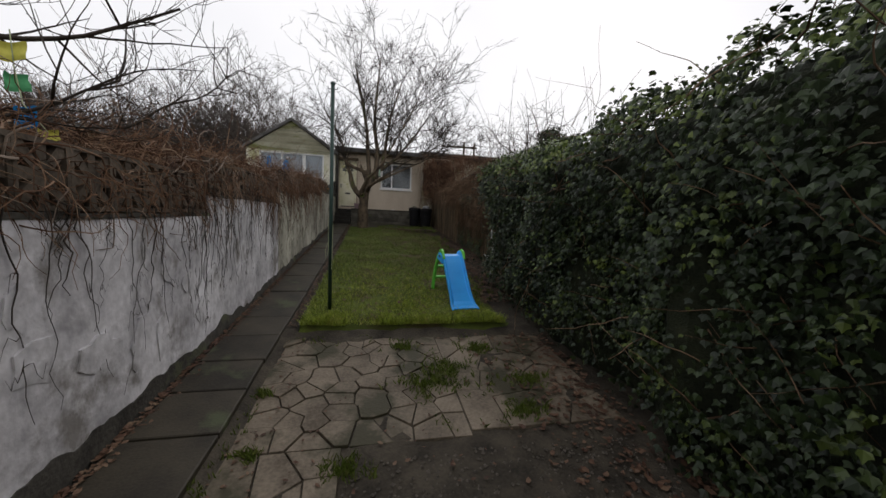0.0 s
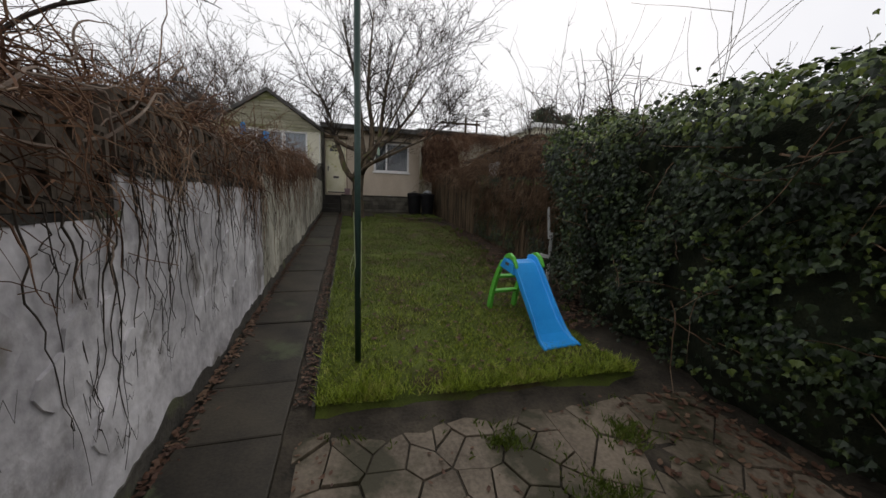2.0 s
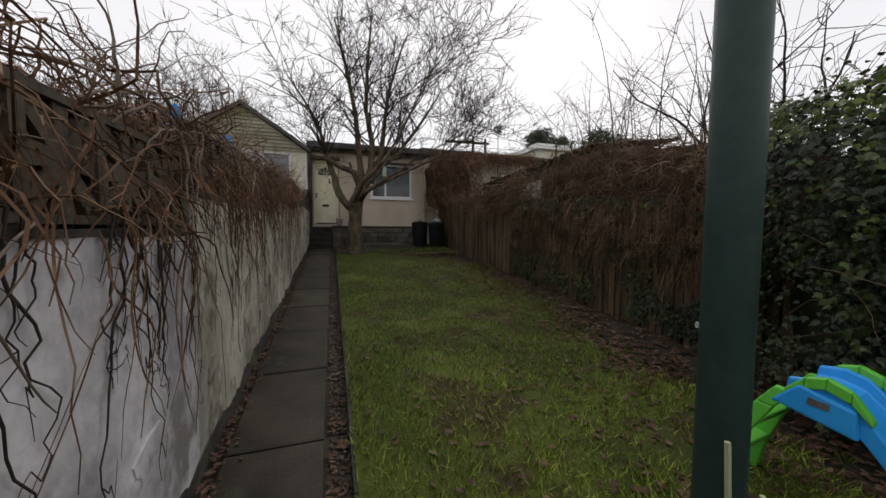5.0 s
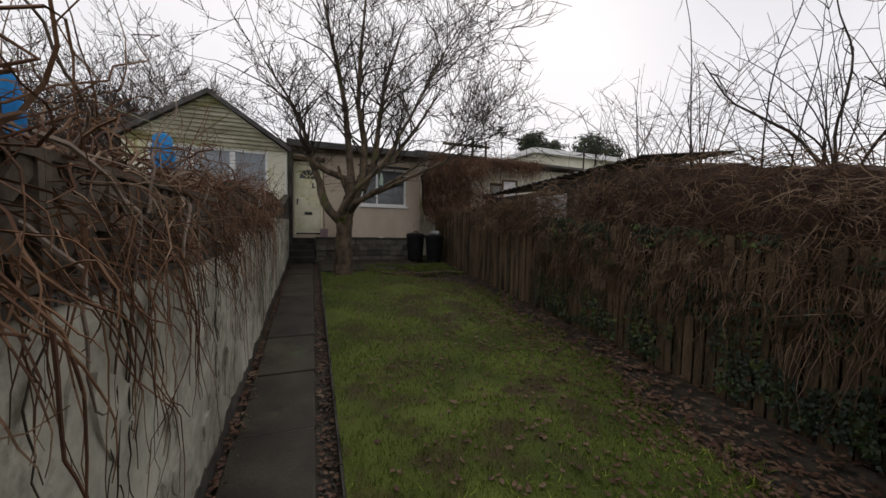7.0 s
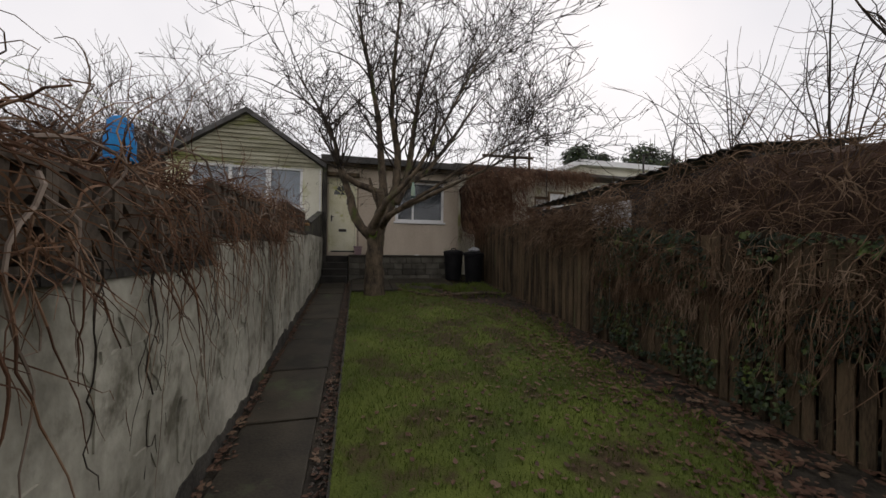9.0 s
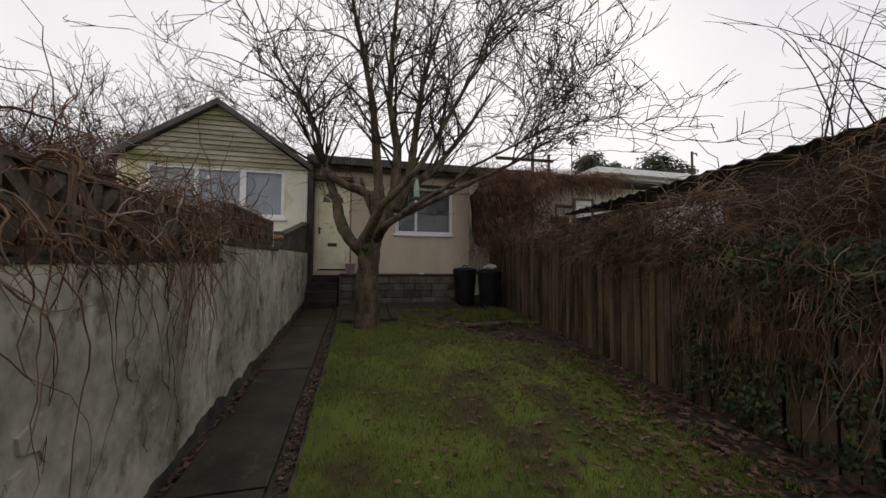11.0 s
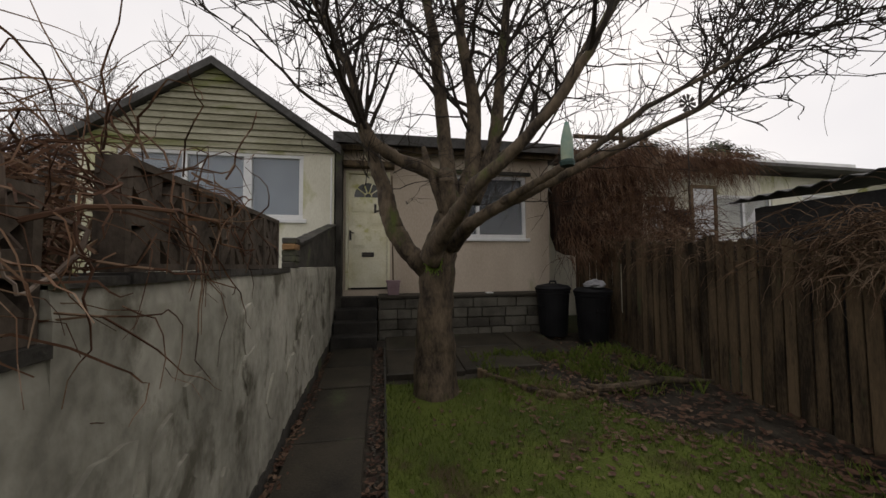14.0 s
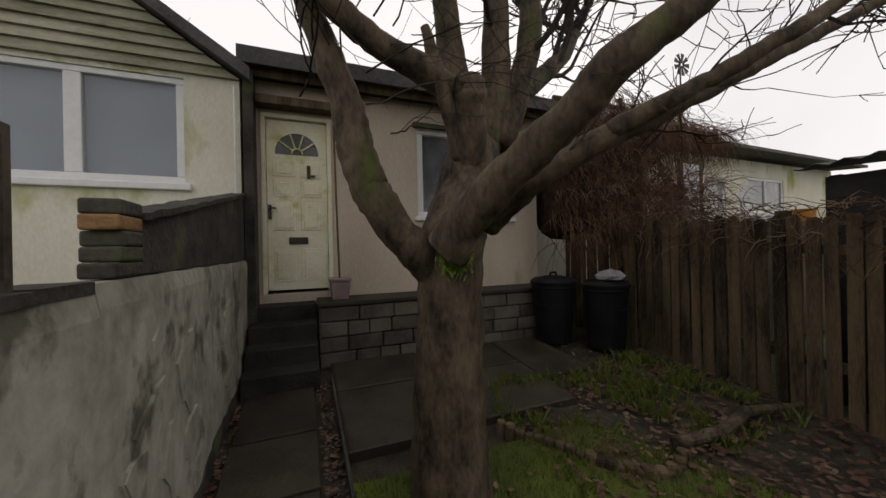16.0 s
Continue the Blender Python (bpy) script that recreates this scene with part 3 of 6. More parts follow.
def lumps(name, mat, xs, y0, y1, zlow, zhigh, amp, label, category, n=60, m=14):
    """A lumpy closed mound along y; xs, zlow and zhigh are functions of y giving its section."""
    g = Geo()
    for j in range(n + 1):
        y = y0 + (y1 - y0) * j / n
        xa, xb = xs(y)
        za, zb = zlow(y), zhigh(y)
        e = min(1, 0.25 + 4 * min(j, n - j) / n * 2)
        for i in range(m):
            a = 2 * math.pi * i / m
            c, s = math.cos(a), math.sin(a)
            c, s = math.copysign(abs(c) ** 0.6, c), math.copysign(abs(s) ** 0.6, s)
            q = amp * noise.noise((c * 1.4 + 5, s * 1.4, y * 1.7)) + amp * 0.5 * noise.noise((c * 4, s * 4, y * 6))
            g.v.append(((xa + xb) / 2 + ((xb - xa) / 2 + q) * c * e, y, (za + zb) / 2 + ((zb - za) / 2 + q) * s * e))
    for j in range(n):
        for i in range(m):
            a, b = j * m + i, j * m + (i + 1) % m
            g.f.append((a, b, b + m, a + m))
    g.f.append(tuple(range(m)))
    g.f.append(tuple(n * m + i for i in reversed(range(m))))
    return tagged(g.done(name, mat), label, category, kind="stuff")


def wall_top(y):
    for a, b, t in STEPS:
        if a <= y < b:
            return t
    return 2.4


def vine_top(y):
    pts = [(-3, 1.85), (2, 2.05), (4.2, 2.28), (6.6, 2.42), (8, 2.52), (9.8, 2.62), (11.3, 2.68), (11.9, 2.8), (12.4, 2.85), (13.3, 2.6)]
    for (a, za), (b, zb) in zip(pts, pts[1:]):
        if a <= y <= b:
            return za + (zb - za) * (y - a) / (b - a)
    return 2.5


# solid filler under the stems, its dark colour is the thicket's inner shade
lumps("vine_mound", M_VINECORE, lambda y: (-1.75, -0.82 if y < 12.2 else -0.95), -2.5, 12.9, lambda y: ground(y) + 0.3, lambda y: vine_top(y) - 0.16, 0.12, "filler of the dead brown vine thicket behind the wall, coloured as shade", "vine", 110, 16)
g = Geo()
for k in range(5200):
    y = U(-2.2, 12.6)
    if y > 12.35 and rnd.random() < 0.8:
        continue
    t0, t1 = wall_top(y), vine_top(y)
    x = U(-1.5, -0.62)
    z = U(t0 + 0.02, t1) if rnd.random() < 0.7 else t1 - U(0.0, 0.12)
    pts = wander((x, y, z), (U(-0.5, 0.7), U(-1, 1), U(-0.2, 0.7)), U(0.3, 0.9), 0.55, 9, 0.16)
    pts = [Vector((min(p.x, -0.48), p.y, p.z)) for p in pts]
    stem(g, pts, U(0.0025, 0.0065))
for k in range(800):
    y = U(-2.2, 11.3)
    pts = wander((U(-0.8, -0.6), y, U(wall_top(y) + 0.05, vine_top(y) - 0.1)), (U(0.1, 0.5), U(-0.4, 0.4), U(-0.8, 0.2)), U(0.2, 0.45), 0.45, 8, 0.25)
    stem(g, pts, U(0.0025, 0.005))
for k in range(110):
    y = U(-1, 11.5)
    pts = wander((U(-1.2, -0.65), y, vine_top(y) - 0.2), (U(-0.3, 0.6), U(-1, 1), U(0.0, 0.8)), U(0.7, 1.5), 0.34, 14, 0.08)
    pts = [Vector((min(p.x, -0.46 - 0.03 * (i % 3)), p.y, p.z)) for i, p in enumerate(pts)]
    stem(g, pts, U(0.004, 0.0075), 5)
g_pale = Geo()
for k in range(95):
    y = U(1.0, 11.5)
    pts = wander((U(-0.95, -0.6), y, U(wall_top(y), vine_top(y))), (U(0.0, 0.6), U(-1, 1), U(-0.7, 0.9)), U(0.5, 1.2), 0.36, 14, 0.10)
    pts = [Vector((min(p.x, -0.58), p.y, max(p.z, wall_top(p.y) - 0.2) if p.x < WX else p.z)) for p in pts]
    pts = [Vector((max(p.x, WX + 0.015), p.y, p.z)) if p.z < wall_top(p.y) + 0.03 else p for p in pts]
    stem(g_pale, pts, U(0.005, 0.009), 5)
tagged(g_pale.done("old_vine_stems", M_PALE_STEM), "thick pale grey crooked old vine stems", "vine", kind="stuff")
tagged(g.done("dead_vine_tangle", M_VINE), "tangle of reddish brown bare vine stems", "vine", kind="stuff")

# vines that hang over the face of the wall
g = Geo()


def face_x(y, z):
    return WX + 0.016 * noise.noise((y * 1.6, z * 1.6, 3)) + 0.007 * noise.noise((y * 7, z * 7, 5)) + 0.006


for k in range(120):
    y = U(0.4, 6.5) if k < 70 else (U(0.4, 11.4) if k < 115 else U(6.3, 11.6))
    z = wall_top(y) + 0.04
    length = U(0.4, 1.25) if rnd.random() < 0.75 else U(0.1, 0.4)
    r, drift, pts = U(0.0025, 0.0065), U(-0.25, 0.25), [(WX - 0.08, y, z + 0.06), (WX + 0.02, y, z + 0.02)]
    for s in range(1, 15):
        yy = y + drift * length * s / 14 + 0.07 * noise.noise((k * 3.1, s * 0.4, 0)) + U(-0.008, 0.008)
        zz = z - length * s / 14
        if zz < ground(yy) + 0.05:
            break
        pts.append((face_x(yy, zz) + U(0, 0.012), yy, zz))
    if len(pts) > 3:
        stem(g, pts, r, 4)
        for q in range(rnd.randint(0, 4)):
            b = rnd.choice(pts[2:])
            tw = [b]
            dy = U(-0.14, 0.14)
            for s in range(1, 6):
                yy, zz = b[1] + dy * s / 5 + U(-0.008, 0.008), b[2] - U(-0.3, 1.0) * 0.03 * s
                tw.append((face_x(yy, zz) + 0.006, yy, zz))
            stem(g, tw, r * 0.55, 3)
tagged(g.done("hanging_vines", M_TWIG), "thin dark bare vines hanging down the wall", "vine", kind="stuff")
g = Geo()
for k in range(110):
    y = U(5.6, 11.4)
    pts = wander((WX + U(-0.05, 0.08), y, wall_top(y) + U(0.0, 0.25)), (U(0.0, 0.5), U(-0.7, 0.7), U(-1.2, 0.2)), U(0.5, 1.3), 0.30, 13, 0.16)
    pts = [Vector((max(p.x, WX + 0.012) if p.z < wall_top(p.y) else p.x, p.y, p.z)) for p in pts]
    pts = [Vector((min(p.x, WX + 0.16), p.y, p.z)) for p in pts]
    stem(g, pts, U(0.0025, 0.0055), 4)
tagged(g.done("curling_vines", M_VINE), "curling brown vine stems in front of the wall", "vine", kind="stuff")

# ---- ivy hedge ----
def hedge_top(y):
    return 2.72 + 0.14 * math.sin(y * 1.1 + 0.6) + 0.16 * noise.noise((y * 1.3, 0, 2)) - (0.35 * max(0, y - 5.6) if y > 5.6 else 0)


def hedge_face(y, z):
    s = (z - ground(y)) / 2.5
    return 2.98 + 0.27 * noise.noise((y * 1.0, z * 1.0, 8)) + 0.12 * noise.noise((y * 3, z * 3, 1)) + 0.16 * (1 - min(1, s)) ** 2 + 0.22 * max(0, s - 0.8) * 3 + (0.8 * (y - 5.9) if y > 5.9 else 0)


# filler mound behind the leaves, dark in place of the hedge's inner shade
lumps("hedge_core", M_IVYCORE, lambda y: (hedge_face(y, 1.6) + 0.14, 4.6), -2.5, 6.5, lambda y: ground(y) - 0.3, lambda y: hedge_top(y) - 0.03, 0.06, "inner filler of the ivy hedge, coloured dark as shade", "hedge", 70, 26)


def ivy_leaf(g, p, nrm, s):
    """A lobed leaf folded along its midrib."""
    nrm = nrm.normalized()
    up = Vector((U(-0.5, 0.5), U(-0.5, 0.5), -1))
    d = (up - nrm * up.dot(nrm)).normalized()
    r = d.cross(nrm)
    k = len(g.v)
    fold = nrm * (-0.25 * s)
    for a, b, c in ((-0.45, 0, 0), (-0.35, 0.55, 1), (0.15, 0.75, 1), (0.35, 0.35, 0.6), (1, 0, 0.2), (0.35, -0.35, 0.6), (0.15, -0.75, 1), (-0.35, -0.55, 1)):
        g.v.append(tuple(p + d * (a * s) + r * (b * s) + fold * c))
    g.f += [(k, k + 1, k + 2, k + 3), (k, k + 3, k + 4), (k, k + 4, k + 5), (k, k + 5, k + 6, k + 7)]


g, g_young = Geo(), Geo()
for k in range(42000):
    if k < 32000:
        y = -2.0 + 8.7 * rnd.random() ** 0.85
        zt = hedge_top(y)
        lo = ground(y) + 0.02
        z = lo + (zt - lo) * rnd.random() ** 0.9
        if noise.noise((y * 2.1, z * 2.1, 5)) < -0.26 and rnd.random() < 0.85:
            continue
        if z - lo < 0.38 and y > 1.8 and rnd.random() < 0.75:
            continue
        x = hedge_face(y, z) + rnd.gauss(0.02, 0.075)
        p, nrm = Vector((x, y, z)), Vector((-1, U(-0.9, 0.9) + (1.2 if y > 6 else 0), U(-0.4, 1.2)))
    else:
        y = U(-2.0, 6.5)
        x = U(hedge_face(y, 2.6), 4.5)
        p, nrm = Vector((x, y, hedge_top(y) + rnd.gauss(0.0, 0.05) + 0.08 * noise.noise((x * 3, y * 3, 0)))), Vector((U(-0.8, 0.4), U(-0.6, 0.6), 1))
    fresh = p.z > hedge_top(p.y) - 0.3 and rnd.random() < 0.65 or noise.noise((p.y * 1.1, p.z * 1.1, 40)) > 0.42 and rnd.random() < 0.3
    ivy_leaf(g_young if fresh else g, p, nrm, U(0.022, 0.046) * (0.9 if p.y > 4 else 1))
tagged(g_young.done("young_ivy", M_IVY_YOUNG), "paler yellow-green young ivy along the hedge top", "ivy", kind="stuff")
tagged(g.done("ivy_hedge", M_IVY), "tall dense hedge of glossy dark green ivy", "hedge", kind="stuff")
g = Geo()
for k in range(150):
    y = U(-1, 6.2)
    z = U(ground(y) + 0.3, hedge_top(y))
    stem(g, wander((hedge_face(y, z) + 0.05, y, z), (U(-0.5, 0), U(-1, 1), U(-0.4, 0.4)), U(0.3, 0.9), 0.25, 7), U(0.004, 0.009))
for k in range(130):
    y = U(0.5, 6.2)
    pts = wander((U(3.3, 4.2), y, hedge_top(y) - 0.1), (U(-0.5, 0.2), U(-0.5, 0.5), 1), U(0.2, 0.55), 0.2, 6, 0.05)
    stem(g, pts, 0.005)
tagged(g.done("ivy_stems", M_BRAMBLE), "pale bare stems poking out of the ivy", "stems", kind="stuff")
g = Geo()
for k in range(420):
    y = U(0.5, 6.3)
    p = Vector((U(3.2, 4.2), y, hedge_top(y) + U(0.05, 0.4) * rnd.random()))
    ivy_leaf(g, p, Vector((U(-1, 1), U(-1, 1), U(0, 1))), U(0.02, 0.04))
tagged(g.done("ivy_sprigs", M_IVY_YOUNG), "loose sprigs of ivy above the hedge", "ivy", kind="stuff")

# ---- picket fence ----
FX = 3.86


def fence_top(y):
    return ground(y) + 1.62 if y < 9 else min(ground(y) + 1.62, 2.66 + 0.055 * (y - 12))


fence = tagged(empty("picket_fence", (FX, 11, ground(11) - 0.05)), "weathered brown wooden picket fence with gaps", "fence")
y = 6.2
while y < 16.7:
    w = U(0.078, 0.098)
    zt = fence_top(y) + U(-0.035, 0.03)
    lean, out = U(-0.012, 0.012), U(-0.008, 0.008)
    zb = ground(y) - 0.05
    gp = Geo()
    gp.hexa([(FX + out, y, zb), (FX + 0.02 + out, y, zb), (FX + 0.02 + out, y + w, zb), (FX + out, y + w, zb), (FX + out, y + lean, zt - 0.03), (FX + 0.02 + out, y + lean, zt - 0.03), (FX + 0.02 + out, y + w + lean, zt - 0.03), (FX + out, y + w + lean, zt - 0.03)])
    gp.hexa([(FX + out, y + lean, zt - 0.03), (FX + 0.02 + out, y + lean, zt - 0.03), (FX + 0.02 + out, y + w + lean, zt - 0.03), (FX + out, y + w + lean, zt - 0.03), (FX + out, y + lean + 0.02, zt), (FX + 0.02 + out, y + lean + 0.02, zt), (FX + 0.02 + out, y + w + lean - 0.02, zt), (FX + out, y + w + lean - 0.02, zt)])
    part_of(fence, gp.done("picket", M_FENCE))
    y += w + U(0.012, 0.032)
for dz in (0.35, 1.3):
    gp = Geo()
    for j in range(4):
        a, b = 6.2 + 2.6 * j, 6.2 + 2.6 * (j + 1)
        gp.box(FX + 0.032, a, ground(0) + dz, FX + 0.075, b - 0.01, ground(0) + dz + 0.08, SLOPE)
    part_of(fence, gp.done("rail", M_FENCE))
for yy in (6.25, 8.8, 11.4, 14.0, 16.55):
    part_of(fence, Geo().box(FX + 0.078, yy, ground(yy) - 0.1, FX + 0.17, yy + 0.09, fence_top(yy) + 0.05).done("post", M_FENCE, bevel=0.006))


# brambles over the fence
def bramble_top(y):
    pts = [(5.8, 2.5), (7.0, 2.85), (8.0, 3.1), (9.4, 3.22), (10.2, 3.1), (11.0, 2.95), (13.0, 2.8), (15, 2.85), (16.6, 3.0)]
    for (a, za), (b, zb) in zip(pts, pts[1:]):
        if a <= y <= b:
            return za + (zb - za) * (y - a) / (b - a)
    return 2.6


# bramble filler, shade between the stems painted as dark brown
lumps("bramble_mound", M_VINECORE, lambda y: (FX + 0.12, FX + 0.95), 5.9, 10.4, lambda y: ground(y), lambda y: bramble_top(y) - 0.1, 0.1, "filler of the bramble thicket behind the fence, coloured dark as shade", "brambles", 60, 16)
g = Geo()
for k in range(7600):
    y = U(5.9, 16.2)
    t = bramble_top(y)
    thin = y > 10.6
    if rnd.random() < (0.82 if y > 12.9 else (0.1 if thin else 0)):
        continue
    low = fence_top(y) - (0.7 if y < 10.5 else 0.3)
    x = FX + (U(-0.16, 0.5) if not thin else U(-0.14, 0.25))
    pts = wander((x, y, U(low, t)), (U(-0.6, 0.4), U(-1, 1), U(-0.3, 0.5)), U(0.25, 0.75), 0.5, 8, 0.2)
    stem(g, pts, U(0.003, 0.007))
for k in range(800):
    y = U(6.3, 11.0)
    pts = wander((FX - U(0.02, 0.14), y, U(1.2, 1.9) + ground(y) * 0.5), (-0.2, U(-0.5, 0.5), -0.8), U(0.3, 0.9), 0.3, 7, 0.25)
    stem(g, pts, U(0.003, 0.006))
tagged(g.done("bare_brambles", M_BRAMBLE), "tangled brown bare brambles over the fence", "brambles", kind="stuff")
g = Geo()
for k in range(64):
    y = U(7.3, 10.2)
    pts = wander((FX + U(0.2, 1.7), y, bramble_top(y) - 0.25), (U(-0.28, 0.3), U(-0.2, 0.6), 1.5), U(0.9, 2.2), 0.10, 14, 0.075)
    stem(g, pts, U(0.005, 0.010), 4)
    for q in range(6):
        b = pts[rnd.randint(4, 13)]
        stem(g, wander(b, (U(-1, 1), U(-1, 1), U(-0.2, 1)), U(0.15, 0.5), 0.25, 5), 0.004)
for k in range(9):
    pts = wander((FX + U(0.5, 1.2), U(6.3, 7.6), 2.6), (U(-0.4, 0.1), U(-0.5, 0.5), 0.8), U(1.2, 2.0), 0.18, 14, 0.03)
    stem(g, pts, U(0.012, 0.02), 6)
    for q in range(9):
        grow_from = pts[rnd.randint(4, 13)]
        stem(g, wander(grow_from, (U(-1, 1), U(-1, 1), U(-0.3, 0.8)), U(0.3, 0.8), 0.3, 8), 0.006)
tagged(g.done("arching_canes", M_TWIG), "tall arching bare canes against the sky", "canes", kind="stuff")
g = Geo()
for k in range(6500):
    y, z = U(6.6, 11.0), U(0.0, 1.6)
    if noise.noise((y * 2, z * 2, 6)) < (-0.2 if y > 9.2 else 0.02):
        continue
    z += ground(y) + 0.05
    ivy_leaf(g, Vector((FX - U(0.01, 0.10), y, z)), Vector((-1, U(-0.6, 0.6), U(0, 0.9))), U(0.022, 0.042))
tagged(g.done("fence_ivy", M_IVY), "patch of dark ivy climbing the fence", "ivy", kind="stuff")
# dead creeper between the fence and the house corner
# creeper filler, likewise darkened for the shade within
lumps("creeper_mound", M_VINECORE, lambda y: (3.45, 4.9), 16.0, 17.2, lambda y: 2.6, lambda y: 4.35, 0.15, "filler of the dead creeper over the house corner, coloured dark as shade", "creeper", 24, 16)
g = Geo()
for k in range(2600):
    x, y = U(3.25, 5.2), U(15.55, 16.4)
    z = U(2.5, 4.4) if rnd.random() < 0.6 else U(4.1, 4.6)
    pts = wander((x, y, z), (U(-0.5, 0.6), U(-0.6, 0.1), U(-1, 0.1)), U(0.3, 0.8), 0.3, 6, 0.3)
    stem(g, pts, U(0.003, 0.007))
for k in range(2000):
    pts = wander((U(4.9, 8.0), U(16.5, 17.3), U(4.55, 4.85)), (U(-0.5, 0.6), U(-0.8, 0.1), U(-1, 0.3)), U(0.3, 0.8) * (1.3 if k % 3 else 0.8), 0.35, 6, 0.28)
    stem(g, pts, U(0.003, 0.006))
for k in range(700):
    pts = wander((U(3.7, 5.9), U(15.5, 16.2), U(2.7, 3.4)), (U(-0.5, 0.6), U(-0.6, 0.2), U(-0.2, 1.0)), U(0.4, 1.0), 0.35, 8, 0.2)
    stem(g, pts, U(0.003, 0.007))
tagged(g.done("dead_creeper", M_VINE), "brown hanging dead creeper stems", "creeper", kind="stuff")

# ---- washing-line pole and slide ----
pole = tagged(empty("clothes_pole", (0.45, 4.6, ground(4.6))), "dark green painted steel clothes pole in the lawn", "pole")
part_of(pole, Geo().tube([(0.45, 4.6, ground(4.6) - 0.05), (0.45, 4.6, 3.30)], 0.024, 16).done("shaft", M_POLE, smooth=True))
part_of(pole, Geo().lathe([(0.026, 0), (0.03, 0.01), (0.03, 0.03), (0.012, 0.045)], 14, (0.45, 4.6, 3.29)).done("cap", M_POLE))
gp = Geo()
for a in (0, 1):
    s = 1 if a else -1
    gp.tube([(0.45, 4.6, 3.24), (0.45 + 0.05 * s, 4.6, 3.24), (0.45 + 0.06 * s, 4.6, 3.27)], 0.006, 6)
part_of(pole, gp.done("hook", M_METAL))
gp = Geo()
gp.tube([(0.45 - 0.03, 4.575, 1.62), (0.43, 4.56, 1.2), (0.40, 4.55, 1.08), (0.39, 4.55, 1.2), (0.42, 4.56, 1.3)], 0.003, 5)
gp.tube([(0.45 + 0.028, 4.575, 1.55), (0.475, 4.56, 1.1), (0.47, 4.56, 0.95)], 0.003, 5)
part_of(pole, tagged(gp.done("line", M_ROPE), "loose pale washing line"))


def slide():
    """A child's slide: chute with raised sides and flared foot, ladder frame with two steps. Built along -y from the ladder."""
    root = empty("toy_slide")
    g = Geo()
    prof = [(0.22, 0.74), (0.10, 0.755), (0.0, 0.735), (-0.12, 0.64), (-0.35, 0.42), (-0.6, 0.19), (-0.74, 0.085), (-0.84, 0.045), (-0.98, 0.035)]
    rows = []
    for k, (yy, zz) in enumerate(prof):
        w = 0.175 + (0.05 * max(0, k - 5) / 3 if k > 5 else 0)
        h = 0.085 if 0 < k < 6 else (0.07 if k == 0 else 0.085 - 0.028 * (k - 5))
        sec = [(-w - 0.025, zz - 0.03), (-w - 0.025, zz + h), (-w + 0.005, zz + h), (-w + 0.02, zz + 0.012), (w - 0.02, zz + 0.012), (w - 0.005, zz + h), (w + 0.025, zz + h), (w + 0.025, zz - 0.03), (w - 0.02, zz - 0.015), (-w + 0.02, zz - 0.015)]
        rows.append(len(g.v))
        g.v += [(x, yy, max(0.0, z)) for x, z in sec]
    for a, b in zip(rows, rows[1:]):
        for i in range(10):
            j = (i + 1) % 10
            g.f.append((a + i, b + i, b + j, a + j))
    g.f.append(tuple(rows[0] + i for i in range(10)))
    g.f.append(tuple(rows[-1] + i for i in reversed(range(10))))
    g.done("chute", M_BLUE, root, bevel=0.012)
    for s in (-1, 1):
        # side rail: a hump at the top running down into the ladder leg
        g = Geo()
        line = [(0.50, 0.0), (0.47, 0.2), (0.40, 0.42), (0.30, 0.62), (0.22, 0.74), (0.14, 0.83), (0.05, 0.86), (-0.05, 0.83), (-0.14, 0.73)]
        wid = [0.05, 0.05, 0.048, 0.045, 0.045, 0.05, 0.05, 0.045, 0.02]
        for i in range(len(line) - 1):
            (ya, za), (yb, zb) = line[i], line[i + 1]
            da, db = wid[i], wid[i + 1]
            x0, x1 = s * 0.200 - 0.022, s * 0.200 + 0.022
            if i < 4:
                g.hexa([(x0, ya - da, za), (x1, ya - da, za), (x1, ya + da, za), (x0, ya + da, za), (x0, yb - db, zb), (x1, yb - db, zb), (x1, yb + db, zb), (x0, yb + db, zb)])
            else:
                g.hexa([(x0, yb, zb - db), (x1, yb, zb - db), (x1, ya, za - da), (x0, ya, za - da), (x0, yb, zb + 0.012), (x1, yb, zb + 0.012), (x1, ya, za + 0.012), (x0, ya, za + 0.012)])
        g.done("side_rail", M_GREEN, root, bevel=0.008)
        # blue cheek under the hump
        g = Geo()
        x0, x1 = s * 0.200 - 0.028, s * 0.200 + 0.028
        g.hexa([(x0, -0.10, 0.62), (x1, -0.10, 0.62), (x1, 0.28, 0.66), (x0, 0.28, 0.66), (x0, -0.08, 0.76), (x1, -0.08, 0.76), (x1, 0.16, 0.80), (x0, 0.16, 0.80)])
        g.done("cheek", M_BLUE, root, bevel=0.015)
        g = Geo().box(s * 0.230 - 0.002, 0.02, 0.715, s * 0.230 + 0.002, 0.11, 0.75)
        tagged(g.done("badge", M_FASCIA, root), "small dark oval badge")
    for zz, yy in ((0.24, 0.46), (0.47, 0.38)):
        Geo().box(-0.18, yy - 0.06, zz, 0.18, yy + 0.05, zz + 0.035).done("step", M_GREEN, root, bevel=0.01)
    return root


sl = slide()
sl.matrix_world = pose(2.24, 5.25, ground(5.22) + 0.035, 4.4, 0, 6.5) @ Matrix.Diagonal((0.85, 0.76, 0.87, 1))
tagged(sl, "small bright blue plastic slide with green ladder", "slide")

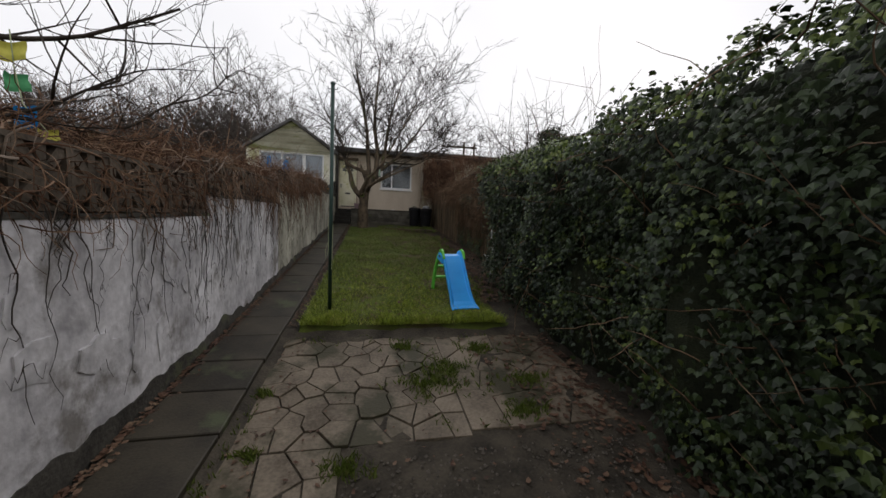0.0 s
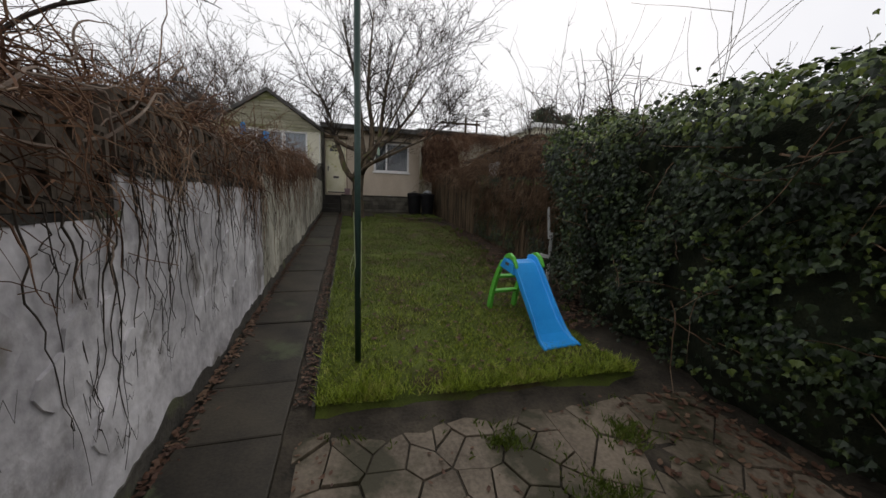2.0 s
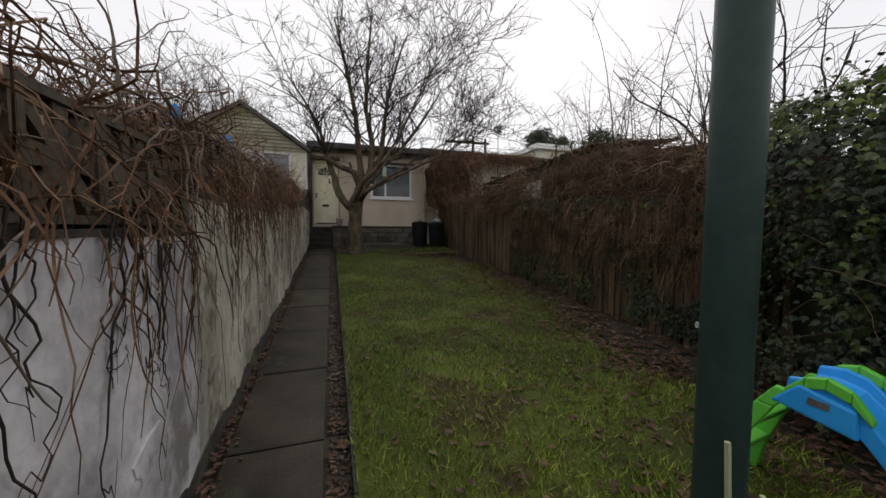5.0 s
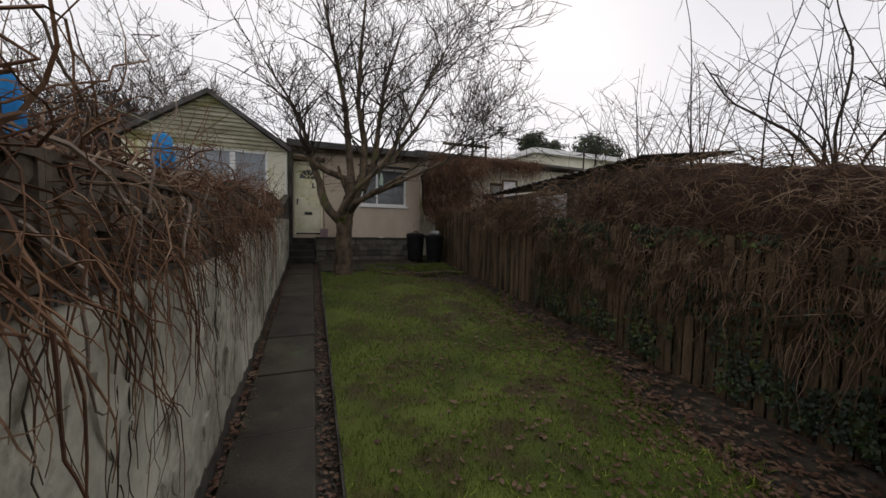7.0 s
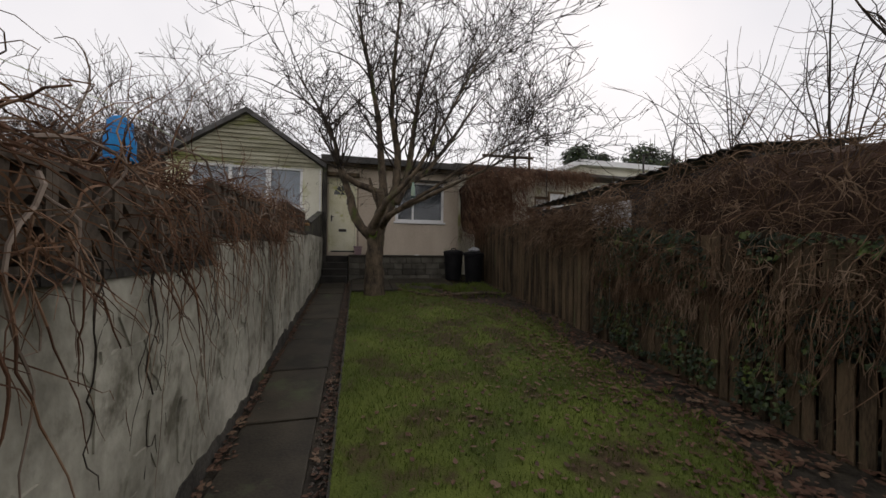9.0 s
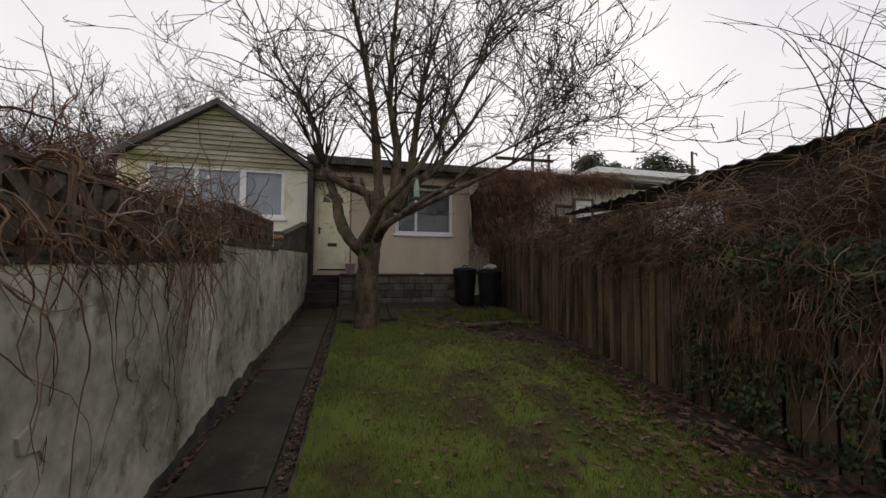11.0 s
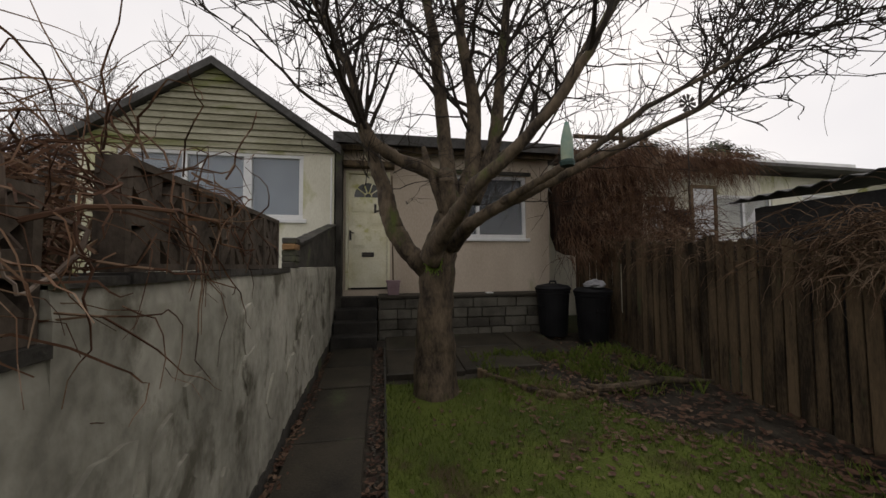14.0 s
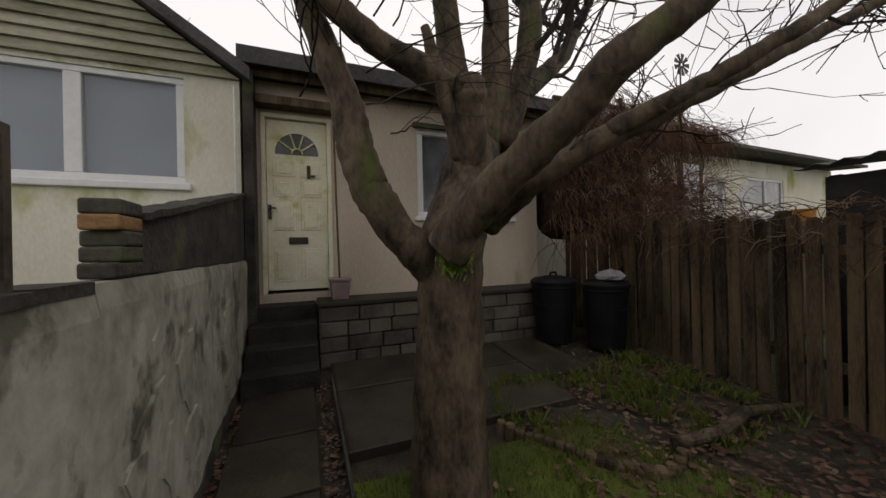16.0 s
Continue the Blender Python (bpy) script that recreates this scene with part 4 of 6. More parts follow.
# a broken white cross of wood and a stake by the fence
stake = tagged(empty("leaning_stake", (3.42, 6.6, ground(6.6))), "peeling white board stake with a slanted cross piece", "stake")
part_of(stake, Geo().hexa([(3.40, 6.59, 0.44), (3.45, 6.59, 0.44), (3.45, 6.61, 0.44), (3.40, 6.61, 0.44), (3.44, 6.60, 1.30), (3.485, 6.60, 1.30), (3.485, 6.62, 1.30), (3.44, 6.62, 1.30)]).done("upright", M_WHITEWOOD, bevel=0.004))
part_of(stake, Geo().hexa([(3.41, 6.612, 1.2), (3.445, 6.612, 1.2), (3.445, 6.632, 1.2), (3.41, 6.632, 1.2), (3.385, 6.64, 1.70), (3.415, 6.64, 1.70), (3.415, 6.66, 1.66), (3.385, 6.66, 1.66)]).done("splint", M_WHITEWOOD, bevel=0.004))
part_of(stake, Geo().hexa([(3.26, 6.62, 0.92), (3.58, 6.50, 0.85), (3.59, 6.52, 0.85), (3.27, 6.64, 0.92), (3.265, 6.62, 0.975), (3.585, 6.50, 0.905), (3.595, 6.52, 0.905), (3.275, 6.64, 0.975)]).done("cross_piece", M_WHITEWOOD, bevel=0.004))

# ---- neighbour's gabled house ----
def wall_with_hole(name, mat, y0, y1, x0, x1, z0, z1, holes, parent=None):
    """A wall along x with rectangular openings (x0, x1, z0, z1) in rising x, none overlapping."""
    g = Geo()
    cur = x0
    for a, b, c, d in holes:
        g.box(cur, y0, z0, a, y1, z1)
        if c > z0:
            g.box(a, y0, z0, b, y1, c)
        if d < z1:
            g.box(a, y0, d, b, y1, z1)
        cur = b
    g.box(cur, y0, z0, x1, y1, z1)
    ob = g.done(name, mat)
    return part_of(parent, ob) if parent else ob


NB = tagged(empty("gabled_house", (-2.6, 17, 1.2)), "cream rendered single-storey house with a mossy clad gable", "house")
NY_ = 16.45
wall_with_hole("wall", M_CREAM, NY_, NY_ + 0.2, -4.36, -0.68, 0.9, 4.28, [(-3.86, -1.17, 3.17, 4.23)], NB)
part_of(NB, Geo().box(-4.36, NY_ + 0.2, 0.9, -4.16, 23, 4.28).box(-0.88, NY_ + 0.2, 0.9, -0.68, 23, 4.28).box(-4.16, 22.8, 0.9, -0.88, 23, 4.28).done("side_wall", M_CREAM))
part_of(NB, Geo().box(-4.16, NY_ + 0.7, 2.9, -0.88, NY_ + 0.72, 4.27).done("inner_blind", M_BLIND))
gp = Geo()
for a, b in ((-3.86, -3.80), (-2.98, -2.90), (-2.09, -1.96), (-1.24, -1.17)):
    gp.box(a, NY_ + 0.02, 3.24, b, NY_ + 0.1, 4.17)
gp.box(-3.86, NY_ + 0.02, 3.17, -1.17, NY_ + 0.1, 3.24).box(-3.86, NY_ + 0.02, 4.17, -1.17, NY_ + 0.1, 4.23)
part_of(NB, gp.done("window_frame", M_UPVC, bevel=0.008))
part_of(NB, Geo().box(-3.92, NY_ - 0.05, 3.10, -1.11, NY_ + 0.05, 3.168).done("sill", M_UPVC, bevel=0.01))
for a, b in ((-3.80, -2.98), (-2.90, -2.09), (-1.96, -1.24)):
    pane = Geo().box(a, NY_ + 0.055, 3.24, b, NY_ + 0.061, 4.17).done("pane", M_GLASS)
    pane.visible_shadow = False
    part_of(NB, pane)
    part_of(NB, Geo().box(a - 0.03, NY_ + 0.10, 3.2, b + 0.03, NY_ + 0.11, 4.2).done("roller_blind", M_BLIND))
part_of(NB, Geo().box(-2.76, NY_ + 0.048, 3.97, -2.68, NY_ + 0.054, 4.05).done("sticker", M_UPVC))
AP, EV = 5.58, 4.28
n = 12
for k in range(n):
    za, zb = EV + (AP - EV) * k / n, EV + (AP - EV) * (k + 1) / n
    wa, wb = 1.86 * (1 - k / n), 1.86 * (1 - (k + 1) / n)
    cx = -2.53
    gp = Geo()
    gp.hexa([(cx - wa, NY_ - 0.045, za), (cx + wa, NY_ - 0.045, za), (cx + wa, NY_ + 0.1, za), (cx - wa, NY_ + 0.1, za), (cx - max(wb, 0.02), NY_ - 0.012, zb), (cx + max(wb, 0.02), NY_ - 0.012, zb), (cx + max(wb, 0.02), NY_ + 0.1, zb), (cx - max(wb, 0.02), NY_ + 0.1, zb)])
    part_of(NB, gp.done("cladding_board", M_CLAD))
for s in (-1, 1):
    gp = Geo()
    cx = -2.53
    ex, ez = cx + s * 1.96, EV - 0.02
    gp.hexa([(cx, NY_ - 0.14, AP + 0.0), (cx, 23.2, AP + 0.0), (ex, 23.2, ez), (ex, NY_ - 0.14, ez), (cx, NY_ - 0.14, AP + 0.13), (cx, 23.2, AP + 0.13), (ex, 23.2, ez + 0.13), (ex, NY_ - 0.14, ez + 0.13)])
    part_of(NB, gp.done("roof_slope", M_FASCIA))
part_of(NB, Geo().tube([(-0.72, NY_ - 0.05, 4.2), (-0.72, NY_ - 0.05, 2.9)], 0.012, 8).done("downpipe", M_UPVC))

# ---- flat-roofed house with the door ----
HY = 16.73
HS = tagged(empty("flat_roof_house", (1.4, 17, 1.2)), "low beige rendered house with flat roof and old door", "house")
wall_with_hole("wall", M_PINK, HY, HY + 0.2, -0.66, 3.3, 0.9, 4.45, [(-0.52, 0.25, 1.98, 4.08), (1.36, 2.84, 2.91, 4.1)], HS)
part_of(HS, Geo().box(-0.66, HY + 0.2, 0.9, -0.5, 22, 4.45).box(3.14, HY + 0.2, 0.9, 3.3, 22, 4.45).box(-0.5, 21.8, 0.9, 3.14, 22, 4.45).done("side_wall", M_PINK))
# added sheet behind the window, coloured dark for the unlit room
part_of(HS, Geo().box(-0.5, HY + 0.9, 1.6, 3.14, HY + 0.95, 4.4).done("dark_room_backing", M_ROOM))
gp = Geo().box(-0.70, HY - 0.30, 4.50, 3.5, 22.1, 4.60).box(-0.70, HY - 0.32, 4.48, 3.5, HY - 0.30, 4.66)
part_of(HS, gp.done("flat_roof", M_FASCIA))
part_of(HS, Geo().box(-0.64, HY - 0.20, 4.40, 3.4, HY - 0.16, 4.497).done("fascia", M_FENCE))
part_of(HS, Geo().box(-0.655, HY - 0.28, 1.2, -0.56, HY - 0.004, 4.40).done("dark_jamb", M_DARKSTONE))
part_of(HS, Geo().box(-0.55, HY - 0.20, 4.12, 0.33, HY - 0.004, 4.22).done("door_lintel", M_FENCE, bevel=0.01))
gp = Geo().box(1.36, HY + 0.03, 2.98, 1.45, HY + 0.1, 4.04).box(2.77, HY + 0.03, 2.98, 2.84, HY + 0.1, 4.04).box(1.36, HY + 0.03, 2.91, 2.84, HY + 0.1, 2.98).box(1.36, HY + 0.03, 4.04, 2.84, HY + 0.1, 4.1).box(1.86, HY + 0.03, 2.98, 1.92, HY + 0.1, 4.04)
part_of(HS, gp.done("window_frame", M_UPVC, bevel=0.008))
part_of(HS, Geo().box(1.31, HY - 0.06, 2.85, 2.89, HY + 0.04, 2.908).done("sill", M_UPVC, bevel=0.01))
part_of(HS, Geo().box(1.30, HY - 0.06, 4.11, 2.92, HY - 0.003, 4.17).done("window_head", M_DARKSTONE))
for a, b in ((1.45, 1.86), (1.92, 2.77)):
    pane = Geo().box(a, HY + 0.06, 2.98, b, HY + 0.066, 4.04).done("pane", M_GLASS)
    pane.visible_shadow = False
    part_of(HS, pane)
part_of(HS, Geo().box(1.4, HY + 0.14, 2.92, 2.82, HY + 0.15, 4.08).done("blind", paint("dark_blind", (0.05, 0.055, 0.06), (0.09, 0.095, 0.10), 1, 6, 0.8, 0)))
# the front door
DR = tagged(empty("front_door", (-0.14, HY, 2.0)), "yellowed white panelled door with a fanlight, closed", "door", kind="structure")
gp = Geo().box(-0.52, HY - 0.03, 1.98, -0.47, HY + 0.1, 4.03).box(0.20, HY - 0.03, 1.98, 0.25, HY + 0.1, 4.03).box(-0.52, HY - 0.03, 4.03, 0.25, HY + 0.1, 4.08)
part_of(DR, gp.done("frame", M_DOOR, bevel=0.006))
D0, D1 = -0.465, 0.195
gp = Geo()
gp.box(D0, HY + 0.02, 2.02, D1, HY + 0.06, 3.62)
gp.box(D0, HY + 0.02, 3.62, D0 + 0.09, HY + 0.06, 4.02).box(D1 - 0.09, HY + 0.02, 3.62, D1, HY + 0.06, 4.02)
cx, cz, R = -0.135, 3.64, 0.24
for k in range(12):
    a, b = math.pi * k / 12, math.pi * (k + 1) / 12
    p = [(cx + R * math.cos(a), cz + R * math.sin(a)), (cx + R * math.cos(b), cz + R * math.sin(b))]
    gp.hexa([(p[0][0], HY + 0.02, p[0][1]), (p[0][0], HY + 0.06, p[0][1]), (p[1][0], HY + 0.06, p[1][1]), (p[1][0], HY + 0.02, p[1][1]), (p[0][0], HY + 0.02, 4.02), (p[0][0], HY + 0.06, 4.02), (p[1][0], HY + 0.06, 4.02), (p[1][0], HY + 0.02, 4.02)])
part_of(DR, gp.done("leaf", M_DOOR))
gp = Geo()
for xa, xb in ((-0.40, -0.17), (-0.10, 0.13)):
    for za, zb in ((2.12, 2.50), (2.72, 3.05), (3.12, 3.32), (3.36, 3.55)):
        gp.box(xa, HY + 0.012, za, xb, HY + 0.019, zb)
        gp.box(xa + 0.03, HY + 0.005, za + 0.03, xb - 0.03, HY + 0.012, zb - 0.03)
part_of(DR, gp.done("raised_panel", M_DOOR, bevel=0.006))
part_of(DR, Geo().box(cx - R, HY + 0.045, cz - 0.02, cx + R, HY + 0.05, cz + R).done("fanlight_glass", paint("smoked_fanlight", (0.06, 0.065, 0.06), (0.12, 0.12, 0.11), 6, 40, 0.15, 0, spec=0.6)))
gp = Geo()
for a in (36, 72, 108, 144):
    c, s = math.cos(radians(a)), math.sin(radians(a))
    gp.tube([(cx + 0.05 * c, HY + 0.03, cz + 0.05 * s), (cx + R * c, HY + 0.03, cz + R * s)], 0.011, 6)
gp.tube([(cx + 0.06 * math.cos(math.pi * k / 8), HY + 0.03, cz + 0.06 * math.sin(math.pi * k / 8)) for k in range(9)], 0.01, 6)
part_of(DR, gp.done("fanlight_bar", M_DOOR))
part_of(DR, Geo().box(-0.24, HY - 0.002, 2.56, -0.03, HY + 0.018, 2.64).done("letter_plate", M_METAL, bevel=0.006))
gp = Geo().box(-0.455, HY - 0.004, 2.85, -0.42, HY + 0.018, 3.02)
gp.tube([(-0.437, HY + 0.01, 2.98), (-0.437, HY - 0.045, 2.98), (-0.37, HY - 0.05, 2.975)], 0.009, 8)
part_of(DR, gp.done("handle", M_METAL))
part_of(DR, Geo().box(-0.03, HY - 0.006, 3.34, 0.01, HY + 0.006, 3.5).box(0.012, HY - 0.006, 3.36, 0.06, HY + 0.006, 3.39).done("knocker", M_METAL, bevel=0.004))

# terrace with its stone front and the dark steps
TR = tagged(empty("terrace", (1.6, 16.4, 1.2)), "raised terrace faced with rough stone blocks", "terrace", kind="structure")
part_of(TR, Geo().box(0.09, 16.29, 1.0, 3.3, 16.72, 1.86).done("core", M_DARKSTONE))
part_of(TR, Geo().box(0.05, 16.2, 1.862, 3.3, 16.725, 1.91).done("coping", M_SLAB, bevel=0.01))
# the shade on these steps is put into their colour
ST = tagged(empty("door_steps", (-0.25, 16.2, 1.2)), "dark stone steps up to the door, shade in their colour", "steps", kind="structure")
for k in range(4):
    part_of(ST, Geo().box(-0.62, 15.72 + 0.25 * k, 1.0, 0.04, 16.72, 1.2 + 0.17 * (k + 1)).done("step", M_STEP, bevel=0.015))

# ---- paving near the tree, kerb and log edging ----
board = Geo()
for j in range(12):
    a = 4.1 + 0.98 * j
    board.box(0.142, a, -0.12, 0.162, a + 0.97, 0.035, SLOPE)
tagged(board.done("lawn_edging", M_DARKSTONE), "thin dark edging board along the lawn", "edging", kind="structure")
LG = tagged(empty("log_edging", (1.9, 13.8, ground(13.8))), "low curved edging of mossy split logs", "edging")
n = 30
for k in range(n):
    u = k / (n - 1)
    x = 1.25 + 1.05 * u
    y = 14.5 - 0.80 * math.sin(min(1, u * 1.5) * math.pi / 2) + 0.5 * max(0, u - 0.7)
    r = U(0.032, 0.042)
    h = U(0.05, 0.09)
    part_of(LG, Geo().lathe([(r, -0.12), (r, h), (r * 0.8, h + 0.012)], 10, (x, y, ground(y))).done("log", M_FENCE))
root_ = Geo()
root_.tube([(2.25, 13.9, ground(13.9) + 0.03), (2.7, 13.85, ground(13.9) + 0.04), (3.2, 13.95, ground(14) + 0.04), (3.75, 13.85, ground(14) + 0.02)], [0.04, 0.045, 0.04, 0.025], 9)
tagged(root_.done("fallen_log", M_BARK), "dark rotting log lying on the ground", "log")


# ---- trees ----
def grow(g, p, d, length, r, depth, bend=0.16, lift=0.03, kids=(3, 5), minr=0.003):
    n = 7 if depth > 1 else 5
    pts = wander(p, d, length, bend, n, -lift)
    sides = 8 if r > 0.05 else (5 if r > 0.015 else 3)
    rr = [max(minr * 0.6, r * (1 - 0.65 * i / n)) for i in range(n + 1)]
    g.tube(pts, rr, sides, cap=False)
    if depth <= 0:
        return
    for k in range(rnd.randint(*kids)):
        i = rnd.randint(max(1, n // 3), n)
        base = pts[i]
        along = (pts[i] - pts[i - 1]).normalized()
        side = Vector((U(-1, 1), U(-1, 1), U(-0.5, 0.9)))
        nd = (along * 0.8 + side * 0.95).normalized()
        grow(g, base, nd, length * U(0.45, 0.75), max(minr, rr[i] * U(0.5, 0.75)), depth - 1, bend, lift, kids, minr)


TREE = tagged(empty("garden_tree", (0.68, 14.1, ground(14.1))), "bare old fruit tree with thick mossy forked limbs", "tree")
gz = ground(14.1)
BOUGHS = [
    ([(0.66, 14.04, gz - 0.1), (0.655, 14.04, gz + 0.15), (0.65, 14.04, gz + 0.6), (0.655, 14.03, gz + 1.1), (0.68, 14.02, gz + 1.4), (0.78, 14.06, gz + 1.7), (0.88, 14.12, gz + 2.0)], [0.27, 0.215, 0.19, 0.18, 0.19, 0.165, 0.13]),
    ([(0.60, 14.04, 2.33), (0.476, 13.98, 2.44), (0.354, 13.98, 2.56), (0.235, 14.0, 2.76), (0.169, 14.02, 2.97), (0.139, 14.03, 3.17), (0.04, 14.05, 3.44), (-0.09, 14.05, 3.8), (-0.2, 14.1, 4.35), (-0.5, 14.15, 5.0), (-0.95, 14.2, 5.7)], [0.11, 0.098, 0.094, 0.094, 0.09, 0.08, 0.072, 0.055, 0.04, 0.03, 0.016]),
    ([(0.88, 14.2, 2.85), (0.85, 14.25, 3.3), (0.79, 14.3, 3.95), (0.72, 14.4, 5.0), (0.5, 14.5, 6.2), (0.2, 14.6, 7.6)], [0.13, 0.095, 0.08, 0.065, 0.045, 0.02]),
    ([(0.92, 14.2, 2.9), (1.12, 14.25, 3.5), (1.15, 14.3, 4.3), (1.0, 14.3, 5.1), (1.05, 14.4, 6.3), (1.2, 14.4, 7.9)], [0.12, 0.095, 0.08, 0.06, 0.042, 0.02]),
    ([(1.1, 14.2, 3.1), (1.38, 14.25, 3.8), (1.5, 14.35, 4.7), (1.65, 14.5, 5.7), (2.1, 14.7, 7.2)], [0.10, 0.08, 0.06, 0.045, 0.02]),
    ([(0.56, 13.82, 2.45), (0.63, 13.66, 2.62), (0.70, 13.42, 2.78), (0.77, 13.2, 2.90), (0.82, 13.05, 3.02), (0.94, 12.95, 3.12), (1.10, 12.84, 3.28), (1.30, 12.72, 3.52), (1.5, 12.6, 3.85), (2.1, 12.5, 5.0), (2.5, 12.5, 5.8)], [0.11, 0.095, 0.076, 0.066, 0.06, 0.052, 0.045, 0.038, 0.031, 0.022, 0.014]),
    ([(0.80, 13.85, 2.60), (0.90, 13.60, 2.77), (1.055, 13.45, 2.88), (1.243, 13.36, 2.975), (1.486, 13.28, 3.09), (1.858, 13.2, 3.28), (2.231, 13.12, 3.46), (2.816, 13.0, 3.75), (3.5, 12.9, 4.2)], [0.085, 0.066, 0.058, 0.053, 0.046, 0.038, 0.03, 0.022, 0.010]),
    ([(1.15, 13.38, 2.95), (1.305, 13.2, 3.04), (1.491, 13.05, 3.16), (1.75, 12.93, 3.32), (2.1, 12.8, 3.6), (3.2, 12.6, 4.2)], [0.045, 0.036, 0.032, 0.027, 0.02, 0.010]),
    ([(0.86, 14.1, 3.1), (0.68, 14.0, 3.33), (0.28, 13.95, 3.46), (0.03, 13.92, 3.6), (-0.07, 13.92, 3.78)], [0.085, 0.075, 0.065, 0.06, 0.05]),
    ([(0.80, 14.05, 2.85), (0.77, 13.95, 3.1), (0.75, 13.9, 3.28), (0.745, 13.88, 3.34)], [0.10, 0.088, 0.085, 0.075]),
    ([(0.74, 14.0, 2.95), (0.64, 13.95, 3.2), (0.56, 13.95, 3.45), (0.52, 13.95, 3.6)], [0.05, 0.042, 0.035, 0.022]),
    ([(1.2, 14.2, 3.4), (1.9, 14.5, 4.0), (2.6, 14.9, 4.9), (3.3, 15.2, 6.0)], [0.075, 0.06, 0.04, 0.02]),
]
for k, (pts, rad) in enumerate(BOUGHS):
    gp = Geo()
    # finer points with small irregularities
    fine, fr = [], []
    for i in range(len(pts) - 1):
        a, b = Vector(pts[i]), Vector(pts[i + 1])
        for s in range(8):
            u = s / 8
            w = a.lerp(b, u)
            j = 0.005 if k else 0.003
            fine.append(w + Vector((U(-j, j), U(-j, j), U(-j, j))))
            fr.append((rad[i] * (1 - u) + rad[i + 1] * u) * U(0.975, 1.025))
    fine.append(Vector(pts[-1]))
    fr.append(rad[-1])
    gp.tube(fine, fr, 14 if k == 0 else 10)
    for q in range(len(gp.v)):
        p = Vector(gp.v[q])
        axis = min(fine, key=lambda c: (c - p).length_squared)
        gp.v[q] = tuple(axis + (p - axis) * (1 + 0.16 * noise.noise((p.x * 7, p.y * 7, p.z * 3)) + 0.06 * noise.noise((p.x * 24, p.y * 24, p.z * 7))))
    part_of(TREE, gp.done("trunk" if k == 0 else "limb", M_BARK, smooth=True))
gp = Geo()
for k, (pts, rad) in enumerate(BOUGHS[1:]):
    cnt = 3 if k == 7 else (0 if k in (8, 9) else 19)
    for q in range(cnt):
        for attempt in range(12):
            i = rnd.randint(1, len(pts) - 1)
            a = Vector(pts[i - 1]).lerp(Vector(pts[i]), U(0.2, 1.0))
            if a.z > 3.7 or attempt == 11:
                break
        along = (Vector(pts[i]) - Vector(pts[i - 1])).normalized()
        d = (along * 0.9 + Vector((U(-1, 1), U(-1, 1), U(-0.1, 0.9)))).normalized()
        if a.z > 3.7:
            grow(gp, a, d, U(0.8, 1.9) * (1.25 if a.z > 5 else 0.9), min(0.024, rad[i] * 0.5 + 0.005), 3, 0.22, 0.012, (2, 4), 0.0072)
        else:
            grow(gp, a, d, U(0.3, 0.7), 0.006, 2, 0.28, 0.02, (2, 3), 0.0025)
for pts, rad in BOUGHS[6:8]:
    for q in range(7):
        i = rnd.randint(3, len(pts) - 1)
        a = Vector(pts[i - 1]).lerp(Vector(pts[i]), rnd.random())
        grow(gp, a, (U(0.2, 1.2), U(-0.5, 0.9), U(-0.3, 1.0)), U(0.4, 0.9), 0.008, 2, 0.22, 0.01, (2, 4), 0.003)
for k in range(16):
    grow(gp, (U(-0.1, 0.4), U(13.9, 14.05), U(3.0, 3.9)), (U(-1, 0.6), U(-1, 0), U(-0.3, 0.5)), U(0.4, 0.9), 0.006, 2, 0.3, 0.0, (2, 4), 0.0022)
part_of(TREE, tagged(gp.done("twigs", M_TWIG), "fine dark bare twigs", kind="stuff"))
gp = Geo()
for k in range(700):
    a = U(-1.9, 1.2)
    base = rnd.choice([(0.58, 13.95, 2.42), (0.60, 13.92, 2.38), (0.62, 13.9, 2.46)])
    tuft(gp, base[0] + rnd.gauss(0, 0.03), base[1] - 0.11 + rnd.gauss(0, 0.02), base[2] + rnd.gauss(0, 0.03), 1, 0.035, 0.03)
part_of(TREE, tagged(gp.done("moss", M_MOSS), "bright green moss in the fork", kind="stuff"))
# feeder hanging in the tree
FD = tagged(empty("bird_feeder", (1.22, 12.43, 3.02)), "teal and cream bottle bird feeder hanging from a branch", "bird feeder")
part_of(FD, Geo().lathe([(0.03, 0.0), (0.037, 0.02), (0.036, 0.14), (0.024, 0.20), (0.012, 0.25)], 14, (1.22, 12.43, 3.02)).done("bottle", M_FEED, smooth=True))
part_of(FD, Geo().lathe([(0.042, -0.02), (0.046, 0.0), (0.042, 0.015)], 14, (1.22, 12.43, 3.02)).done("tray", M_POLE))
part_of(FD, Geo().tube([(1.22, 12.43, 3.27), (1.22, 12.45, 3.42)], 0.003, 5).done("wire", M_METAL))


def bare_tree(name, h, r, depth, seed):
    rnd.seed(seed)
    g = Geo()
    grow(g, (0, 0, -0.3), (U(-0.1, 0.1), U(-0.1, 0.1), 1), h * 0.42, r, depth, 0.16, 0.05, (4, 6), 0.014)
    for k in range(3):
        grow(g, (U(-1.5, 1.5), U(-1.5, 1.5), -0.3), (U(-0.4, 0.4), U(-0.4, 0.4), 1), h * 0.3, r * 0.6, 3, 0.2, 0.05, (4, 6), 0.014)
    ob = empty(name)
    g.done("branches", M_WOODS, ob)
    return ob


